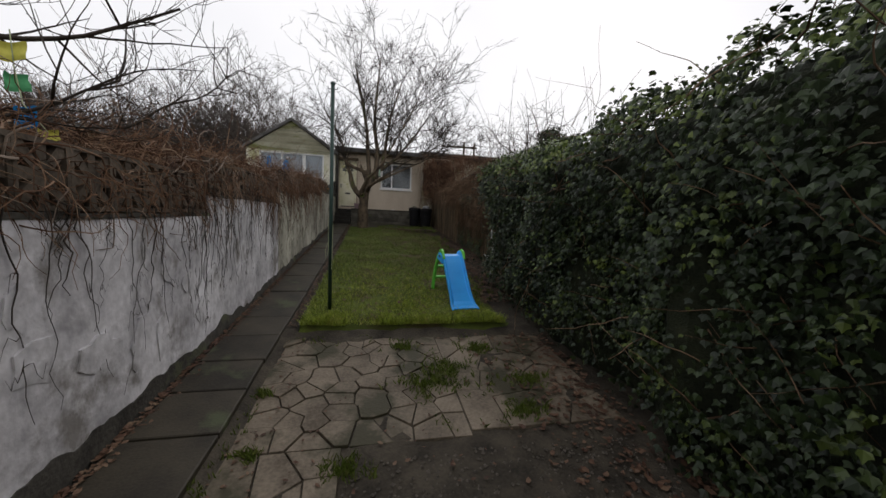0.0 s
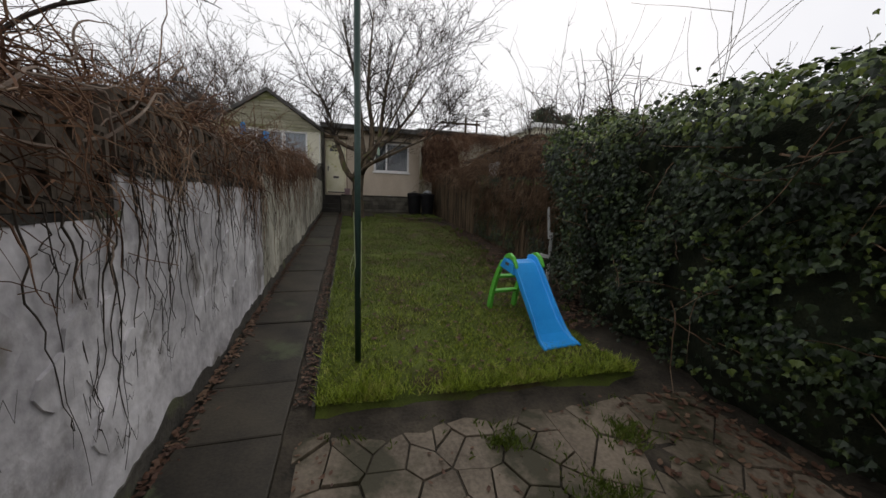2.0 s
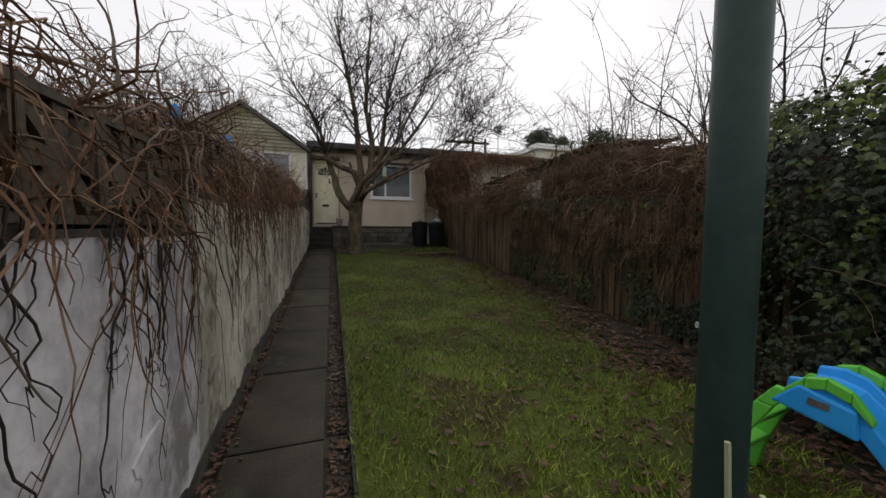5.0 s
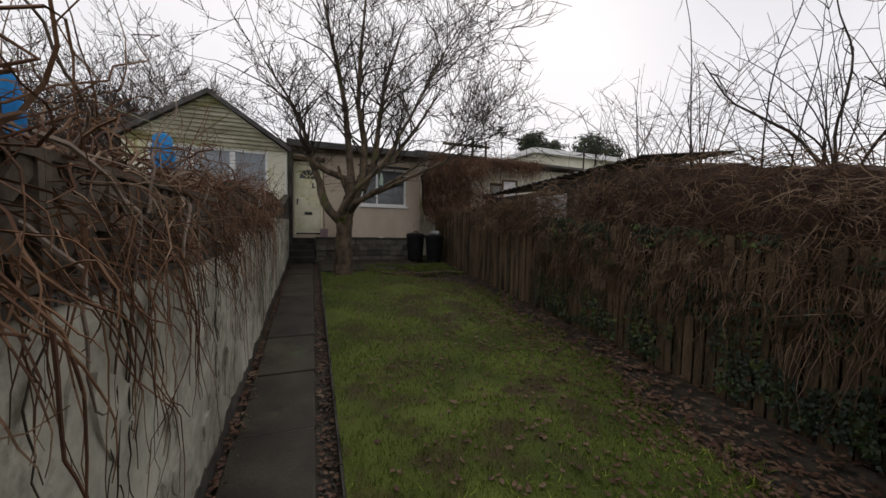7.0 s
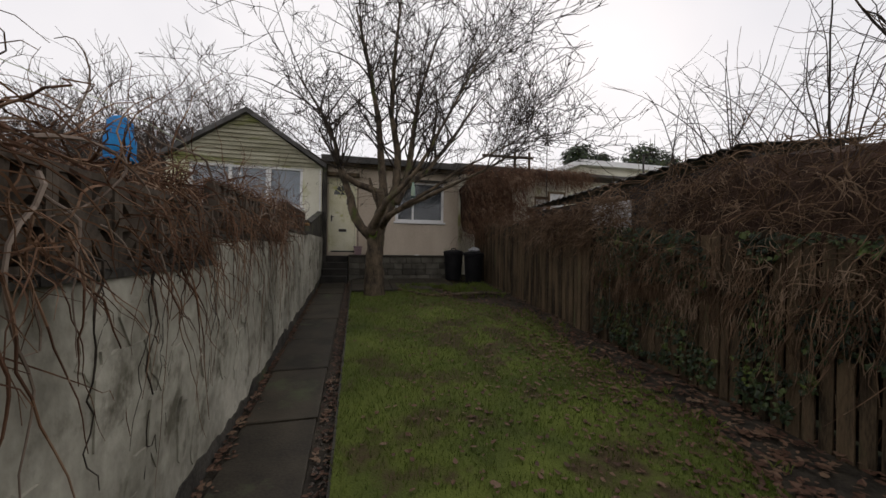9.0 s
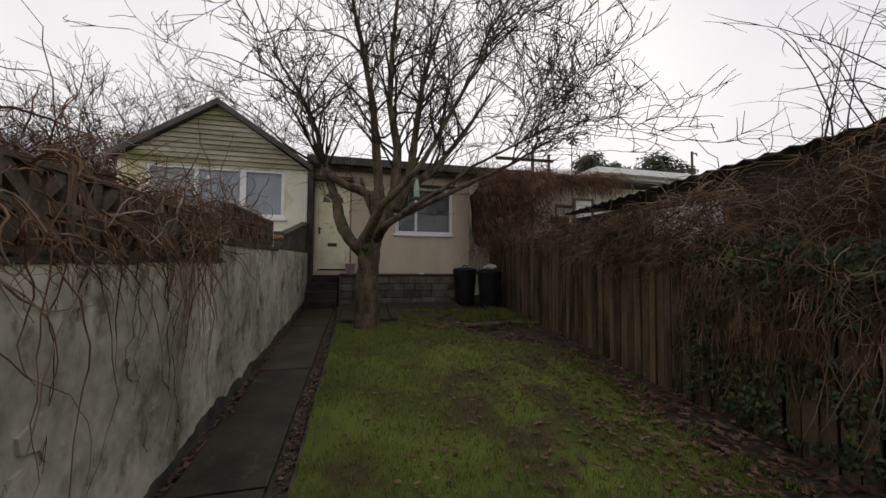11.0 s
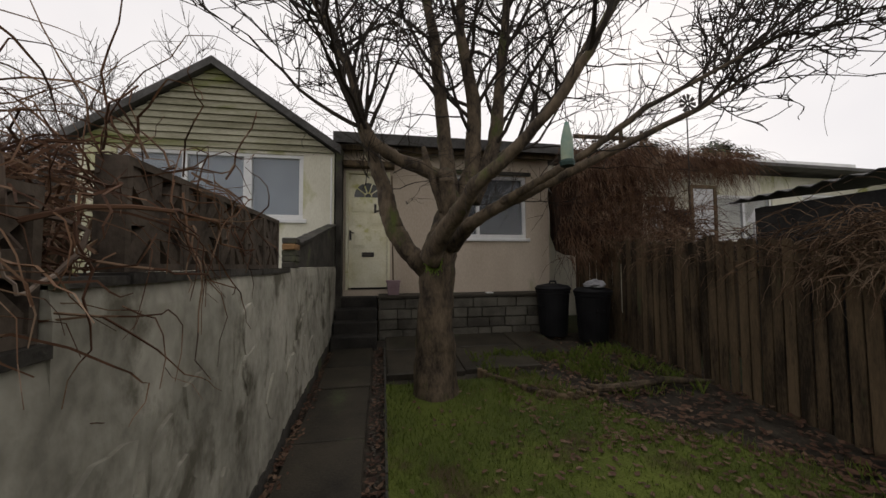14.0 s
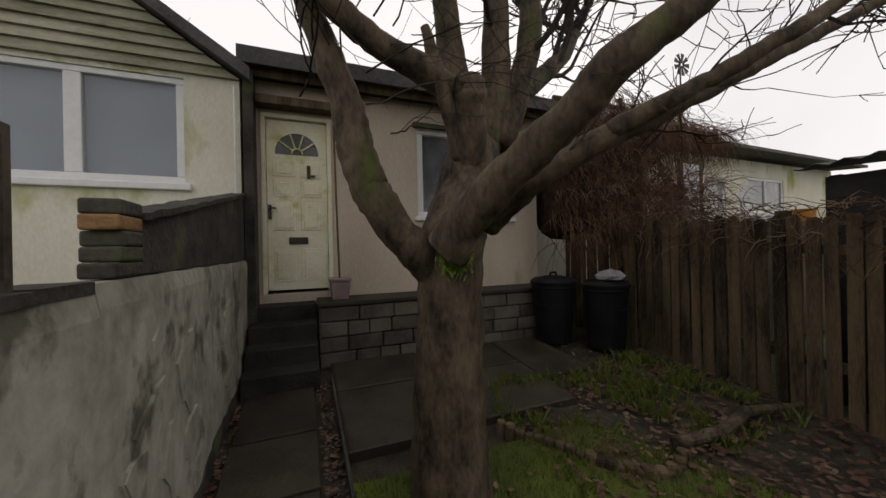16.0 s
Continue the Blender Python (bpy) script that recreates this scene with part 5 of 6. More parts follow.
t1 = tagged(bare_tree("bare_tree", 11, 0.15, 4, 31), "leafless grey brown woodland tree", "tree", "trees behind the houses")
t2 = tagged(bare_tree("bare_tree", 12, 0.16, 4, 52), "leafless grey brown woodland tree", "tree", "trees behind the houses")
t3 = tagged(bare_tree("bare_tree", 10, 0.14, 4, 77), "leafless grey brown woodland tree", "tree", "trees behind the houses")
t1.matrix_world, t2.matrix_world, t3.matrix_world = pose(-9, 31, 2.2), pose(-13, 33, 2.3), pose(-17, 31, 2.2)
rnd.seed(99)
for k in range(100):
    src = (t1, t2, t3)[k % 3]
    if k < 90:
        x, y, s = -38 + 42 * (k / 90) + U(-0.6, 0.6), U(27, 40), U(0.85, 1.1) * (1 if k < 72 else 0.5)
    else:
        x, y, s = 14 + 30 * (k - 90) / 10, U(42, 52), U(0.6, 0.8)
    copy_thing(src, pose(x, y, ground(y) - 0.2, U(-6, 6), U(-6, 6), U(0, 360)) @ Matrix.Scale(s, 4))

# thicket of bare bushes behind the wall, and branches overhead
def bush(label, x, y, z, h, count, seed, mat, spread=0.9, lean=(0, 0)):
    rnd.seed(seed)
    g = Geo()
    for k in range(count):
        grow(g, (x + U(-0.3, 0.3), y + U(-0.5, 0.5), z), (U(-spread, spread) + lean[0], U(-spread, spread) + lean[1], 1), h * U(0.6, 1.0), 0.02, 2, 0.2, 0.03, (3, 5), 0.004)
    ob = empty("bare_shrub", (x, y, z))
    part_of(ob, g.done("branches", mat))
    return tagged(ob, label, "shrub", "bare shrubs behind the wall")


for k, (x, y, h, c) in enumerate(((-2.3, 3.2, 1.7, 9), (-2.6, 5.2, 1.7, 9), (-3.6, 4.0, 2.2, 9), (-4.6, 6.6, 1.0, 9), (-5.2, 9.5, 0.9, 8), (-2.9, 1.6, 1.9, 9), (-2.0, 2.7, 1.7, 10), (-2.2, 3.7, 1.7, 11), (-1.8, 4.5, 1.6, 18), (-2.1, 4.7, 1.6, 16))):
    bush("leafless brown shrub growing behind the wall", x, y, ground(y), h, c, 200 + k, M_BRAMBLE, 0.4 if k < 8 else 0.24)
for k, (x, y, h, c) in enumerate(((5.6, 9.6, 2.2, 7), (6.4, 7.4, 2.6, 8), (5.2, 4.6, 2.8, 6), (4.9, 6.9, 2.6, 9))):
    bush("leafless shrub beyond the fence", x, y, ground(y), h, c, 300 + k, M_BRAMBLE, 0.5)
rnd.seed(12)
g = Geo()
OV = [([(-2.6, 2.2, 1.2), (-2.2, 2.4, 2.2), (-1.7, 2.5, 2.55), (-1.2, 2.5, 2.62), (-0.8, 2.55, 2.72), (-0.3, 2.6, 2.98)], 0.03), ([(-2.2, 2.4, 2.2), (-1.5, 2.3, 2.2), (-1.0, 2.3, 2.15), (-0.6, 2.5, 2.45)], 0.022), ([(-2.6, 4.6, 1.4), (-2.0, 4.9, 2.6), (-1.5, 5.0, 2.95), (-1.1, 4.9, 3.1), (-0.7, 4.8, 3.4)], 0.022)]
for pts, r in OV:
    fine = []
    for a, b in zip(pts, pts[1:]):
        for s in range(3):
            fine.append(Vector(a).lerp(Vector(b), s / 3) + Vector((U(-0.02, 0.02), U(-0.02, 0.02), U(-0.02, 0.02))))
    fine.append(Vector(pts[-1]))
    stem(g, fine, r, 7)
    for q in range(13):
        i = rnd.randint(3, len(fine) - 1)
        grow(g, fine[i], (U(-0.3, 1), U(-1, 1), U(-0.4, 0.9)), U(0.3, 0.8), 0.009, 2, 0.18, 0.03, (2, 3), 0.003)
tagged(g.done("overhanging_branches", M_TWIG), "dark bare branches reaching over the wall", "branches", kind="stuff")


def flag(mat, p, w, h, turn, curl=0.05):
    g = Geo()
    n, m = 8, 8
    for side in (0, 1):
        for i in range(n + 1):
            for j in range(m + 1):
                u, v = i / n, j / m
                g.v.append(((u - 0.5) * w, curl * math.sin(u * 3.4 + v) + 0.4 * curl * math.sin(v * 6) + 0.003 * side, -v * h - 0.01 * math.sin(u * 5)))
    s = (n + 1) * (m + 1)
    for i in range(n):
        for j in range(m):
            a = i * (m + 1) + j
            g.f += [(a, a + 1, a + m + 2, a + m + 1), (s + a, s + a + m + 1, s + a + m + 2, s + a + 1)]
    ob = g.done("cloth_flag", mat, smooth=True)
    ob.matrix_world = pose(*p, 0, 0, turn)
    return tagged(ob, "small faded square cloth flag on a string", "flag", "cloth flags on strings")


flag(M_CLOTH_Y, (-1.10, 2.45, 2.60), 0.13, 0.11, 20, 0.02)
flag(M_CLOTH_G, (-1.08, 2.45, 2.42), 0.10, 0.10, 70, 0.02)
flag(M_CLOTH_B, (-1.05, 2.45, 2.24), 0.09, 0.13, 40, 0.02)
flag(M_CLOTH_Y, (-0.98, 2.5, 2.12), 0.09, 0.1, 60, 0.02)
g = Geo().tube([(-1.10, 2.45, 2.66), (-1.09, 2.45, 2.45), (-1.06, 2.45, 2.25), (-0.98, 2.5, 2.1)], 0.003, 4)
tagged(g.done("flag_string", M_ROPE), "thin string with faded flags", "string")


def hanging_tub(x, y, z, r, h):
    """A blue plastic tube hung by a short wire from the string."""
    root = empty("hanging_feeder", (x, y, z))
    part_of(root, Geo().lathe([(r * 0.9, 0), (r, 0.012), (r, h * 0.45), (r * 0.82, h * 0.52), (r * 0.8, h * 0.86), (r * 0.45, h * 0.97), (r * 0.15, h)], 18, (x, y, z)).done("tube", M_CLOTH_B, smooth=True))
    part_of(root, Geo().lathe([(r * 1.1, -0.02), (r * 1.12, -0.006), (r * 0.95, 0.004)], 18, (x, y, z)).done("tray", M_CLOTH_B))
    part_of(root, Geo().tube([(x, y, z + h - 0.01), (x + 0.01, y, z + h + 0.05)], 0.003, 5).done("wire", M_METAL))
    return tagged(root, "bright blue plastic tube hung above the vines", "bird feeder", "blue hanging tubes")


hanging_tub(-1.08, 7.54, 2.56, 0.04, 0.21)
hanging_tub(-1.08, 8.95, 2.65, 0.075, 0.25)
g = Geo().tube([(-1.2, 6.6, 2.92), (-1.07, 7.54, 2.825), (-1.08, 8.2, 2.86), (-1.07, 8.95, 2.945), (-1.3, 10.5, 3.1), (-1.9, 13, 3.5)], 0.002, 4)
tagged(g.done("hanging_string", M_ROPE), "thin string above the vines", "string")

# low shed roof left of the gabled house
SH = tagged(empty("low_shed", (-6.5, 16, 1.2)), "low brown shed with a sloping felt roof", "shed")
part_of(SH, Geo().box(-9.5, 15.2, 0.9, -4.7, 18, 3.3).done("wall", M_FENCE))
gp = Geo()
gp.hexa([(-9.6, 15.0, 4.35), (-4.62, 15.0, 3.42), (-4.62, 18.2, 3.42), (-9.6, 18.2, 4.35), (-9.6, 15.0, 4.45), (-4.62, 15.0, 3.52), (-4.62, 18.2, 3.52), (-9.6, 18.2, 4.45)])
part_of(SH, gp.done("roof", M_FASCIA))
part_of(SH, Geo().hexa([(-9.5, 15.2, 3.3), (-4.7, 15.2, 3.3), (-4.7, 15.3, 3.3), (-9.5, 15.3, 3.3), (-9.5, 15.2, 4.33), (-4.7, 15.2, 3.43), (-4.7, 15.3, 3.43), (-9.5, 15.3, 4.33)]).done("gable_board", M_FENCE))

# ---- beyond the fence: lean-to with corrugated roof, cream buildings, mast, windmill ----
LT = tagged(empty("lean_to", (5.3, 11.8, 1)), "dark lean-to shed with black corrugated roof", "shed")
gp = Geo()
n = 96
for i in range(n + 1):
    y = 9.4 + 4.75 * i / n
    w = 0.018 * math.sin(i * math.pi / 2)
    za = 3.33 - 0.035 * (y - 9.4)
    for x, z in ((4.42, za), (6.6, za + 0.28)):
        gp.v += [(x, y, z + w), (x, y, z + w + 0.012)]
for i in range(n):
    a = i * 4
    b = a + 4
    gp.f += [(a, b, b + 2, a + 2), (a + 1, a + 3, b + 3, b + 1), (a, a + 1, b + 1, b), (a + 2, b + 2, b + 3, a + 3)]
part_of(LT, gp.done("roof", M_TIN))
part_of(LT, Geo().box(4.62, 9.5, 0.6, 4.7, 11.2, 3.2).box(4.62, 12.2, 0.6, 4.7, 14.0, 3.08).box(4.62, 11.2, 2.98, 4.7, 12.2, 3.18).box(4.7, 9.5, 0.6, 6.5, 9.58, 3.3).box(4.7, 13.92, 0.6, 6.5, 14.0, 3.1).done("boarding", M_TIN))
part_of(LT, Geo().box(4.63, 11.22, 0.9, 4.68, 12.18, 2.97).done("door", M_WHITEWOOD))
gp = Geo().box(4.612, 11.32, 2.0, 4.628, 12.08, 2.05).box(4.612, 11.32, 2.82, 4.628, 12.08, 2.87).box(4.612, 11.32, 2.05, 4.628, 11.37, 2.82).box(4.612, 12.03, 2.05, 4.628, 12.08, 2.82)
part_of(LT, gp.done("door_moulding", M_WHITEWOOD, bevel=0.006))

CB = tagged(empty("cream_outbuilding", (9, 19, 1.3)), "long low cream building with a shallow dark roof", "house")
wall_with_hole("wall", M_CREAM, 18.0, 18.2, 3.4, 16, 1.2, 4.75, [(6.6, 7.4, 1.4, 4.1), (8.6, 10.4, 3.0, 4.2), (11.4, 13.2, 3.3, 4.3)], CB)
part_of(CB, Geo().box(3.4, 18.9, 1.2, 16, 19.0, 4.7).done("inner_wall", M_CREAM))
gp = Geo().hexa([(3.35, 17.35, 4.86), (16.5, 17.35, 4.76), (16.5, 22, 5.2), (3.35, 22, 5.3), (3.35, 17.35, 4.94), (16.5, 17.35, 4.84), (16.5, 22, 5.28), (3.35, 22, 5.38)])
part_of(CB, gp.done("roof", M_FASCIA))
for a, b, c, d in ((8.6, 10.4, 3.0, 4.2), (11.4, 13.2, 3.3, 4.3)):
    gp = Geo().box(a, 18.03, c, a + 0.07, 18.1, d).box(b - 0.07, 18.03, c, b, 18.1, d).box(a + 0.07, 18.03, c, b - 0.07, 18.1, c + 0.07).box(a + 0.07, 18.03, d - 0.07, b - 0.07, 18.1, d).box((a + b) / 2 - 0.03, 18.03, c + 0.07, (a + b) / 2 + 0.03, 18.1, d - 0.07)
    part_of(CB, gp.done("window_frame", M_UPVC))
    pane = Geo().box(a + 0.07, 18.06, c + 0.07, b - 0.07, 18.066, d - 0.07).done("pane", M_GLASS)
    pane.visible_shadow = False
    part_of(CB, pane)
gp = Geo().box(6.6, 18.03, 1.4, 6.68, 18.1, 4.1).box(7.32, 18.03, 1.4, 7.4, 18.1, 4.1).box(6.68, 18.03, 4.0, 7.32, 18.1, 4.1)
part_of(CB, gp.done("door_frame", M_FENCE))
part_of(CB, Geo().box(6.68, 18.08, 1.4, 7.32, 18.12, 4.0).done("door", M_WHITEWOOD))
FB = tagged(empty("far_cream_house", (18, 24, 2)), "far cream house with a flat white-edged roof", "house")
part_of(FB, Geo().box(12.8, 24, 1.5, 23, 30, 7.0).done("wall", M_CREAM))
part_of(FB, Geo().box(12.5, 23.6, 7.0, 23.3, 30.2, 7.3).done("roof", M_UPVC))
for xa in (14, 17.2, 20.4):
    part_of(FB, Geo().box(xa, 23.95, 5.0, xa + 1.6, 23.996, 6.3).done("window", M_BLIND))
gp = Geo().tube([(4.4, 17.6, 5.33), (6.3, 17.6, 5.36)], 0.05, 6).tube([(5.6, 17.6, 4.9), (5.6, 17.6, 5.62)], 0.05, 6).tube([(6.15, 17.6, 4.85), (6.15, 17.6, 5.56)], 0.045, 6)
tagged(gp.done("rooftop_timber", M_FENCE), "dark timber posts and rail on the roof", "timber")
WM = tagged(empty("garden_windmill", (6.08, 16.3, 2.755)), "dark ornamental windmill on a thin pole", "windmill")
part_of(WM, Geo().tube([(6.08, 16.3, 2.755), (6.08, 16.3, 5.57)], 0.013, 6).done("mast", M_METAL))
gp = Geo()
for k in range(9):
    a = 2 * math.pi * k / 9
    c, s = math.cos(a), math.sin(a)
    p = [(0.025 * c - 0.01 * s, 0.025 * s + 0.01 * c), (0.19 * c - 0.045 * s, 0.19 * s + 0.045 * c), (0.19 * c + 0.035 * s, 0.19 * s - 0.035 * c), (0.025 * c + 0.01 * s, 0.025 * s - 0.01 * c)]
    gp.hexa([(6.08 + u, 16.27, 5.59 + v) for u, v in p] + [(6.08 + u, 16.278, 5.59 + v) for u, v in p])
part_of(WM, gp.done("vanes", M_METAL))
MA = tagged(empty("thin_mast", (7.93, 14.4, 1.1)), "thin dark mast standing beyond the fence", "mast")
part_of(MA, Geo().tube([(7.93, 14.4, 0.9), (7.93, 14.4, 4.8)], 0.025, 8).done("shaft", M_METAL))
part_of(MA, Geo().tube([(7.93, 14.4, 4.76), (8.05, 14.4, 4.77), (8.08, 14.4, 4.71)], 0.015, 6).done("arm", M_METAL))

# evergreen shrubs far off
for k, (x, y, z, r) in enumerate(((17.5, 31, 9.6, 1.5), (20.4, 32, 9.5, 1.4), (25.5, 33, 10.6, 2.0), (29, 34, 10.4, 2.2))):
    rnd.seed(400 + k)
    gp = Geo()
    for q in range(900):
        d = Vector((rnd.gauss(0, 1), rnd.gauss(0, 1), rnd.gauss(0, 1))).normalized()
        f = r * (0.75 + 0.45 * noise.noise(d * 1.8 + Vector((k * 5, 0, 0)))) * U(0.7, 1.08)
        ivy_leaf(gp, Vector((x, y, z)) + Vector((d.x * f, d.y * f, d.z * f * 0.9)), d + Vector((0, 0, 0.4)), U(0.12, 0.26))
    ob = empty("evergreen_shrub", (x, y, ground(y)))
    part_of(ob, tagged(gp.done("foliage", M_IVY), kind="stuff"))
    part_of(ob, Geo().tube([(x, y, ground(y) - 0.2), (x + 0.1, y, z - 0.4), (x, y, z + r * 0.5)], [0.16, 0.12, 0.05], 7).done("trunk", M_BARK))
    tagged(ob, "dark rounded evergreen shrub in the distance", "shrub", "far evergreen shrubs")

# clutter behind the fence: tyres, boards, tubs
TY = None
for k, (x, y, z) in enumerate(((5.72, 16.3, 2.84), (5.66, 16.32, 3.01), (5.76, 16.28, 3.18), (5.70, 16.3, 3.35))):
    gp = Geo()
    ring = [(0.14, -0.075), (0.22, -0.084), (0.25, -0.04), (0.25, 0.04), (0.22, 0.084), (0.14, 0.075)]
    n = 24
    for j in range(n):
        a = 2 * math.pi * j / n
        gp.v += [(r * math.cos(a), r * math.sin(a), zz) for r, zz in ring]
    for j in range(n):
        for i in range(6):
            a, b = j * 6 + i, j * 6 + (i + 1) % 6
            c, d = ((j + 1) % n) * 6 + (i + 1) % 6, ((j + 1) % n) * 6 + i
            gp.f.append((a, d, c, b))
    ob = gp.done("tyre", M_RUBBER, smooth=True)
    ob.location = (x, y, z)
    tagged(ob, "old black rubber tyre in a stack", "tyre", "stacked tyres")
tb = Geo().box(4.9, 15.0, 1.1, 8.2, 16.75, 2.752)
tagged(tb.done("work_bench", M_FENCE, bevel=0.01), "rough dark wooden bench piled with clutter", "bench")
wb = tagged(empty("leaning_board", (6.55, 16.47, 2.756)), "pale grey board in a dark wooden frame", "board")
part_of(wb, Geo().box(6.31, 16.46, 2.80, 6.80, 16.49, 3.94).done("panel", M_WHITEWOOD, bevel=0.005))
part_of(wb, Geo().box(6.24, 16.44, 2.756, 6.308, 16.50, 4.01).box(6.802, 16.44, 2.756, 6.87, 16.50, 4.01).box(6.308, 16.44, 3.942, 6.802, 16.50, 4.01).done("frame", M_FENCE, bevel=0.005))
ar = Geo().box(7.20, 16.0, 2.756, 7.36, 16.03, 3.2)
ar.hexa([(7.06, 16.0, 3.2), (7.50, 16.0, 3.2), (7.50, 16.03, 3.2), (7.06, 16.03, 3.2), (7.27, 16.0, 3.5), (7.29, 16.0, 3.5), (7.29, 16.03, 3.5), (7.27, 16.03, 3.5)])
tagged(ar.done("arrow_sign", M_WHITEWOOD), "white painted arrow-shaped board", "sign")
rnd.seed(4)
for k in range(5):
    gp = Geo()
    s = U(0.09, 0.15)
    gp.lathe([(s * 0.5, 0), (s, s * 0.35), (s * 0.95, s * 0.8), (s * 0.5, s * 1.2), (s * 0.1, s * 1.3)], 9)
    for i, v in enumerate(gp.v):
        f = 1 + 0.3 * noise.noise((v[0] * 20 + k, v[1] * 20, v[2] * 20))
        gp.v[i] = (v[0] * f, v[1] * f, v[2] * f)
    ob = gp.done("plastic_bag", M_BAG)
    ob.location = (6.45 + 0.22 * k, 15.45 + 0.05 * (k % 2), 2.755)
    tagged(ob, "crumpled grey plastic bag on the bench", "bag", "bags on the bench")
tub = Geo().lathe([(0.13, 0), (0.16, 0.26), (0.17, 0.27), (0.15, 0.27)], 16, (8.0, 15.5, 2.755))
tagged(tub.done("orange_tub", paint("orange_plastic", (0.42, 0.17, 0.03), (0.55, 0.25, 0.05), 4, 30, 0.5, 0)), "orange plastic tub on the bench", "tub")

# ---- bins, pot and litter by the terrace ----
def dustbin(x, y, turn, bag):
    root = empty("dustbin", (0, 0, 0))
    Geo().lathe([(0.20, 0.0), (0.22, 0.02), (0.265, 0.70), (0.28, 0.71), (0.28, 0.75), (0.25, 0.755)], 24).done("body", M_BIN, root, smooth=False)
    Geo().lathe([(0.29, 0.757), (0.295, 0.79), (0.25, 0.83), (0.10, 0.86), (0.02, 0.865)], 24).done("lid", M_BIN, root)
    Geo().tube([(-0.08, 0, 0.86), (-0.06, 0, 0.90), (0.06, 0, 0.90), (0.08, 0, 0.86)], 0.014, 6).done("handle", M_BIN, root)
    for s in (-1, 1):
        g = Geo().tube([(s * 0.262, -0.06, 0.52), (s * 0.30, -0.05, 0.50), (s * 0.30, 0.05, 0.50), (s * 0.262, 0.06, 0.52)], 0.012, 6)
        g.done("side_grip", M_BIN, root)
    root.matrix_world = pose(x, y, ground(y) - 0.0, 0, 0, turn)
    return tagged(root, "black plastic dustbin with a round lid", "dustbin", "bins beside the terrace")


dustbin(2.95, 15.95, 20, False)
dustbin(3.42, 15.55, 80, True)
gp = Geo().lathe([(0.05, 0), (0.16, 0.01), (0.17, 0.05), (0.11, 0.10), (0.03, 0.12)], 11)
for i, v in enumerate(gp.v):
    f = 1 + 0.35 * noise.noise((v[0] * 14, v[1] * 14, v[2] * 14))
    gp.v[i] = (v[0] * f, v[1] * f, v[2] * f)
ob = gp.done("plastic_bag", M_BAG)
ob.location = (3.40, 15.45, ground(15.55) + 0.85)
tagged(ob, "crumpled grey plastic bag on a bin", "bag")
PT = tagged(empty("plant_pot", (0.30, 16.45, 1.91)), "dusty pink square plant pot on the terrace", "plant pot")
gp = Geo()
gp.hexa([(0.21, 16.36, 1.912), (0.39, 16.36, 1.912), (0.39, 16.54, 1.912), (0.21, 16.54, 1.912), (0.19, 16.34, 2.12), (0.41, 16.34, 2.12), (0.41, 16.56, 2.12), (0.19, 16.56, 2.12)])
gp.box(0.18, 16.33, 2.121, 0.42, 16.57, 2.155)
part_of(PT, gp.done("body", M_POT, bevel=0.008))
part_of(PT, Geo().tube([(0.30, 16.46, 2.15), (0.29, 16.5, 2.7), (0.285, 16.62, 3.6), (0.28, 16.66, 4.0)], 0.012, 6).done("stick", M_FENCE))
gp = Geo().box(1.9, 16.28, 1.912, 2.02, 16.4, 1.935)
tagged(gp.done("paper_scrap", M_UPVC, bevel=0.006), "scrap of pale paper on the terrace", "paper")

# an added, unseen wall closes the garden behind the walker and blocks light from there
tagged(Geo().box(-6, -4.2, -0.6, 8, -4.0, 4.5).done("unseen_wall_south", M_CREAM), "unseen plain cream wall added to block light from behind", "wall", kind="structure")

# ---- pieces of the paving, last ----
PATHWAY = tagged(empty("garden_path", (-0.3, 6, ground(6) - 0.03)), "straight path of damp concrete slabs", "path", kind="structure")
rnd.seed(21)
joints = [-2.2, -1.6, -1.0, -0.4, 0.2, 0.75, 1.35, 1.8, 2.33, 2.86, 3.36, 3.93, 4.5, 5.6, 6.57, 7.55, 8.53, 9.5, 10.48, 11.46, 12.44, 13.42, 14.4, 15.0, 15.72]
for a, b in zip(joints, joints[1:]):
    t = U(-0.006, 0.006)
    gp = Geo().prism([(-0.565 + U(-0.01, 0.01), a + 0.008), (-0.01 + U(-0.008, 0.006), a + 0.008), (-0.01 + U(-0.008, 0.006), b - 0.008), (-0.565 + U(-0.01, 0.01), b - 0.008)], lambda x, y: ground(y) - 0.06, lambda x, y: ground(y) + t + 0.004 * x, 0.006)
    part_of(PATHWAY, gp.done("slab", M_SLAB))


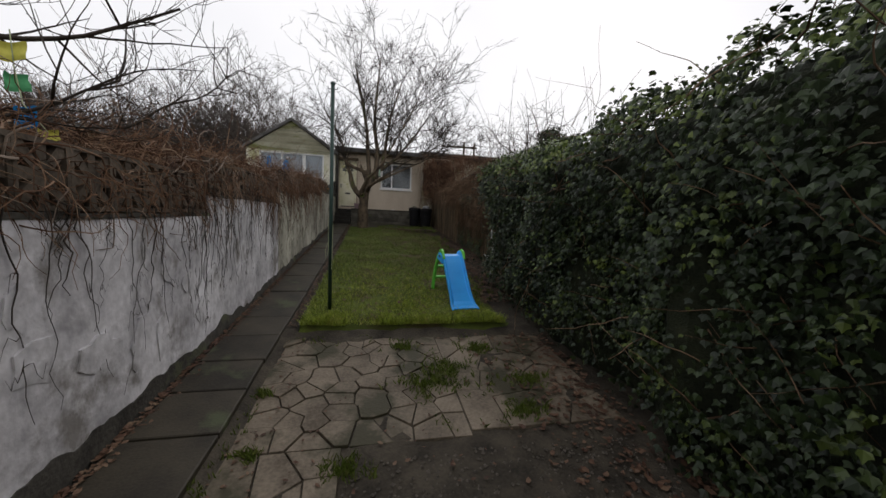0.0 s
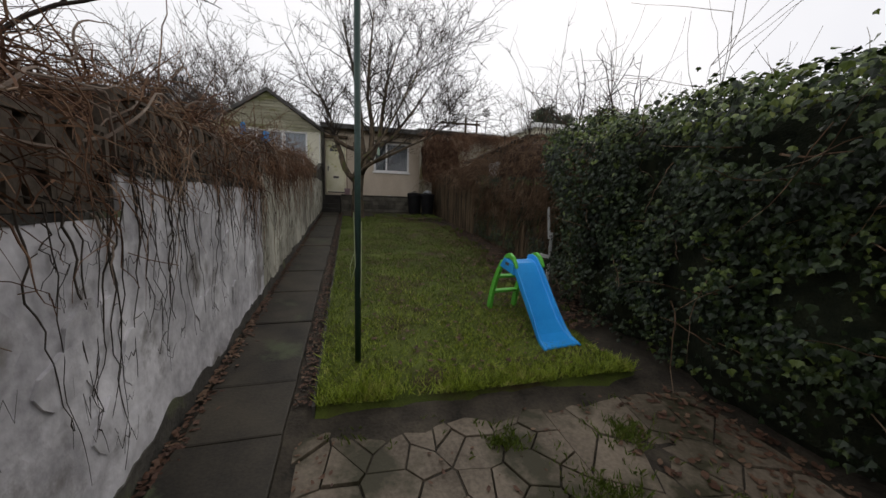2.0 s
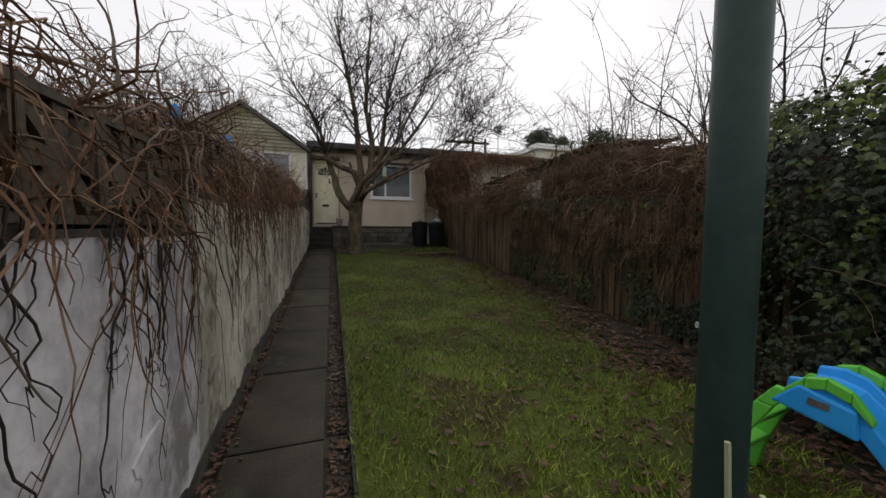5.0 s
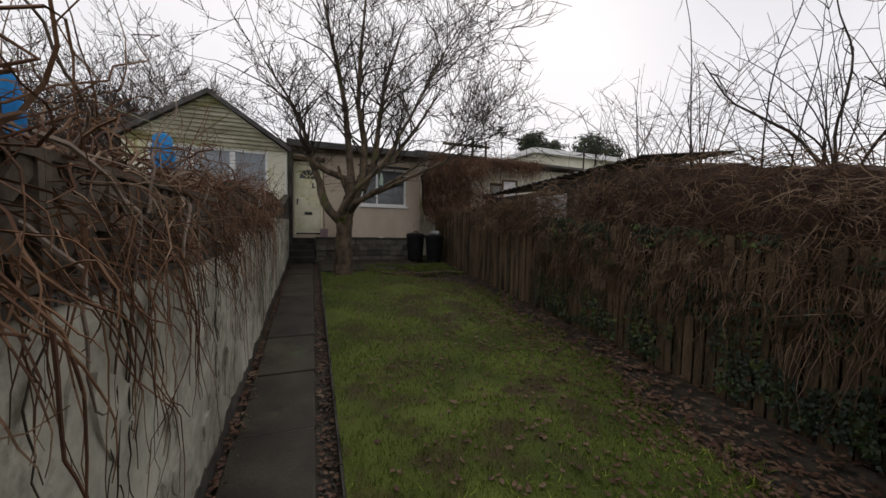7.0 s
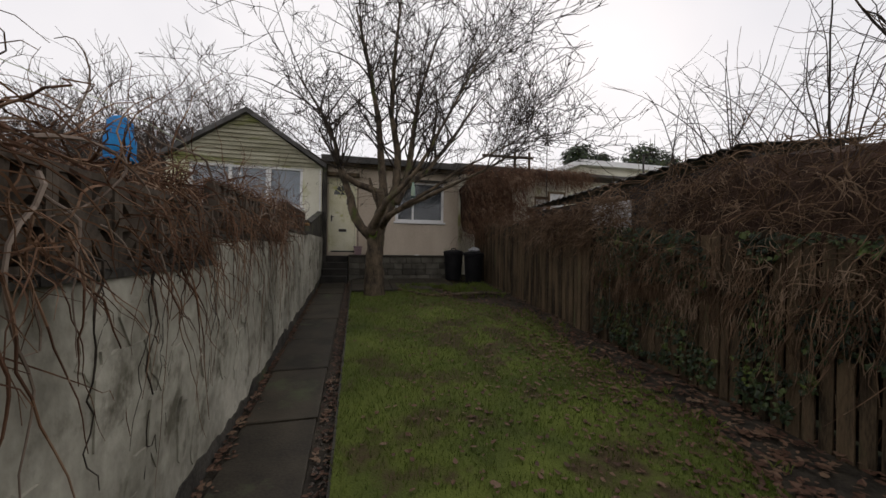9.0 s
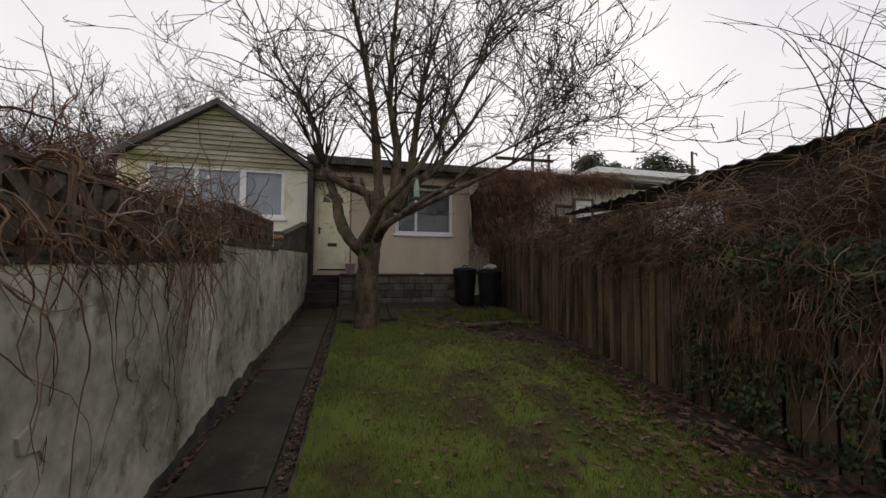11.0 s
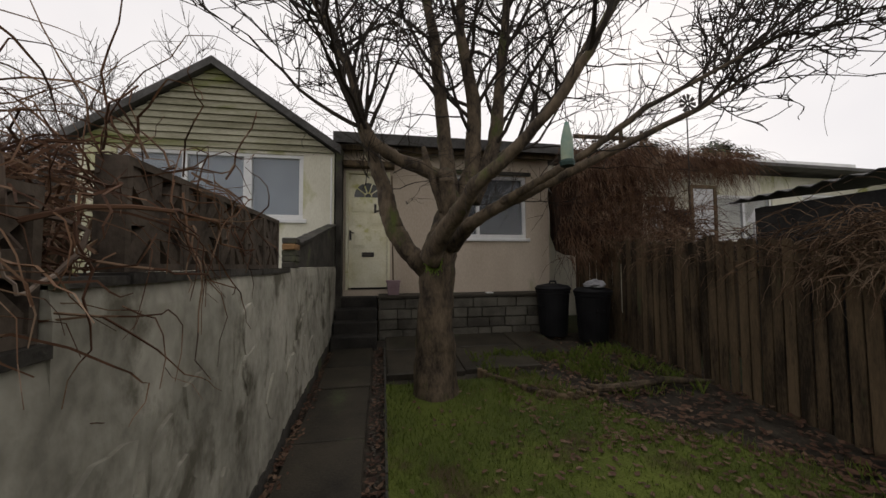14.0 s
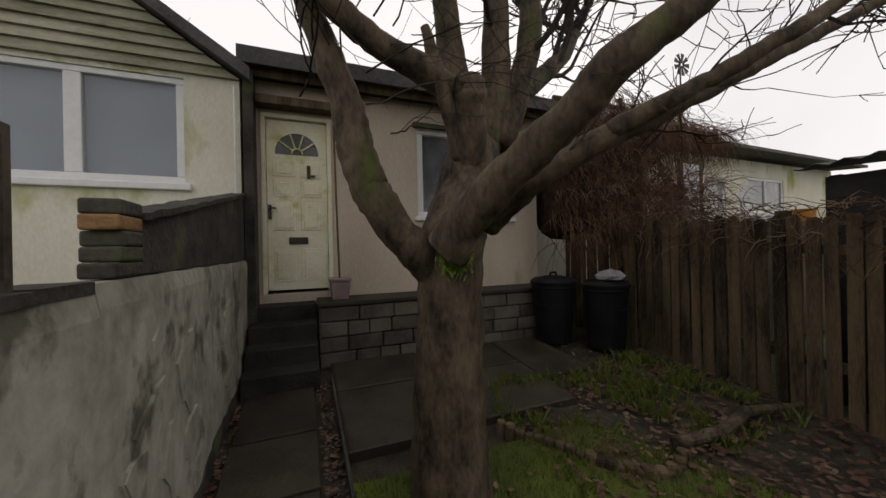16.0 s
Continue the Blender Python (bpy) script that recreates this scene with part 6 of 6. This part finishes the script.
def clip(poly, px, py, nx, ny):
    """Keeps the part of the polygon on the side (p - x) . n <= 0."""
    out = []
    for (ax, ay), (bx, by) in zip(poly, poly[1:] + poly[:1]):
        da, db = (ax - px) * nx + (ay - py) * ny, (bx - px) * nx + (by - py) * ny
        if da <= 0:
            out.append((ax, ay))
        if da * db < 0:
            u = da / (da - db)
            out.append((ax + (bx - ax) * u, ay + (by - ay) * u))
    return out


PATIO = tagged(empty("patio", (1.6, 3.0, ground(3) - 0.12)), "crazy paving of cracked grey flagstones", "patio", kind="structure")


def crazy(x0, y0, x1, y1, nx, ny, level):
    seeds = [(x0 + (x1 - x0) * (i + 0.5 + U(-0.45, 0.45)) / nx, y0 + (y1 - y0) * (j + 0.5 + U(-0.45, 0.45)) / ny) for i in range(nx) for j in range(ny)]
    for s in seeds:
        poly = [(x0, y0), (x1, y0), (x1, y1), (x0, y1)]
        for t in seeds:
            if t is s or not poly:
                continue
            dx, dy = t[0] - s[0], t[1] - s[1]
            d = math.hypot(dx, dy)
            mx, my = (s[0] + t[0]) / 2 - dx / d * 0.006, (s[1] + t[1]) / 2 - dy / d * 0.006
            poly = clip(poly, mx, my, dx / d, dy / d)
        if len(poly) >= 3:
            h = U(-0.010, 0.008)
            part_of(PATIO, Geo().prism(poly, lambda x, y: ground(y) - 0.16, lambda x, y: ground(y) + level + h, 0.0035).done("flagstone", M_PAVING))


crazy(0.06, 2.22, 1.75, 4.0, 8, 8, -0.085)
crazy(1.76, 2.27, 3.1, 4.0, 4, 4, -0.09)
crazy(0.06, -2.0, 0.8, 2.21, 3, 13, -0.085)
for x0, y0, x1, y1 in ((0.17, 14.62, 1.1, 15.5), (1.12, 14.66, 2.1, 15.5), (0.17, 15.52, 1.1, 16.18), (1.12, 15.52, 2.1, 16.18), (2.12, 15.1, 2.75, 16.18)):
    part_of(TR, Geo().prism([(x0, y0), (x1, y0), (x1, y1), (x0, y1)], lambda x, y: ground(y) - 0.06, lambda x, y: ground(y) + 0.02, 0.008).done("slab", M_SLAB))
z = 1.2
for row in range(4):
    x = 0.06
    while x < 3.25:
        w = U(0.22, 0.48)
        x1 = min(3.27, x + w)
        o = U(-0.012, 0.012)
        if x1 - x > 0.06:
            part_of(TR, Geo().box(x, 16.22 + o, z, x1 - 0.012, 16.30, z + 0.155).done("stone_block", M_BLOCK, bevel=0.012))
        x = x1
    z += 0.166
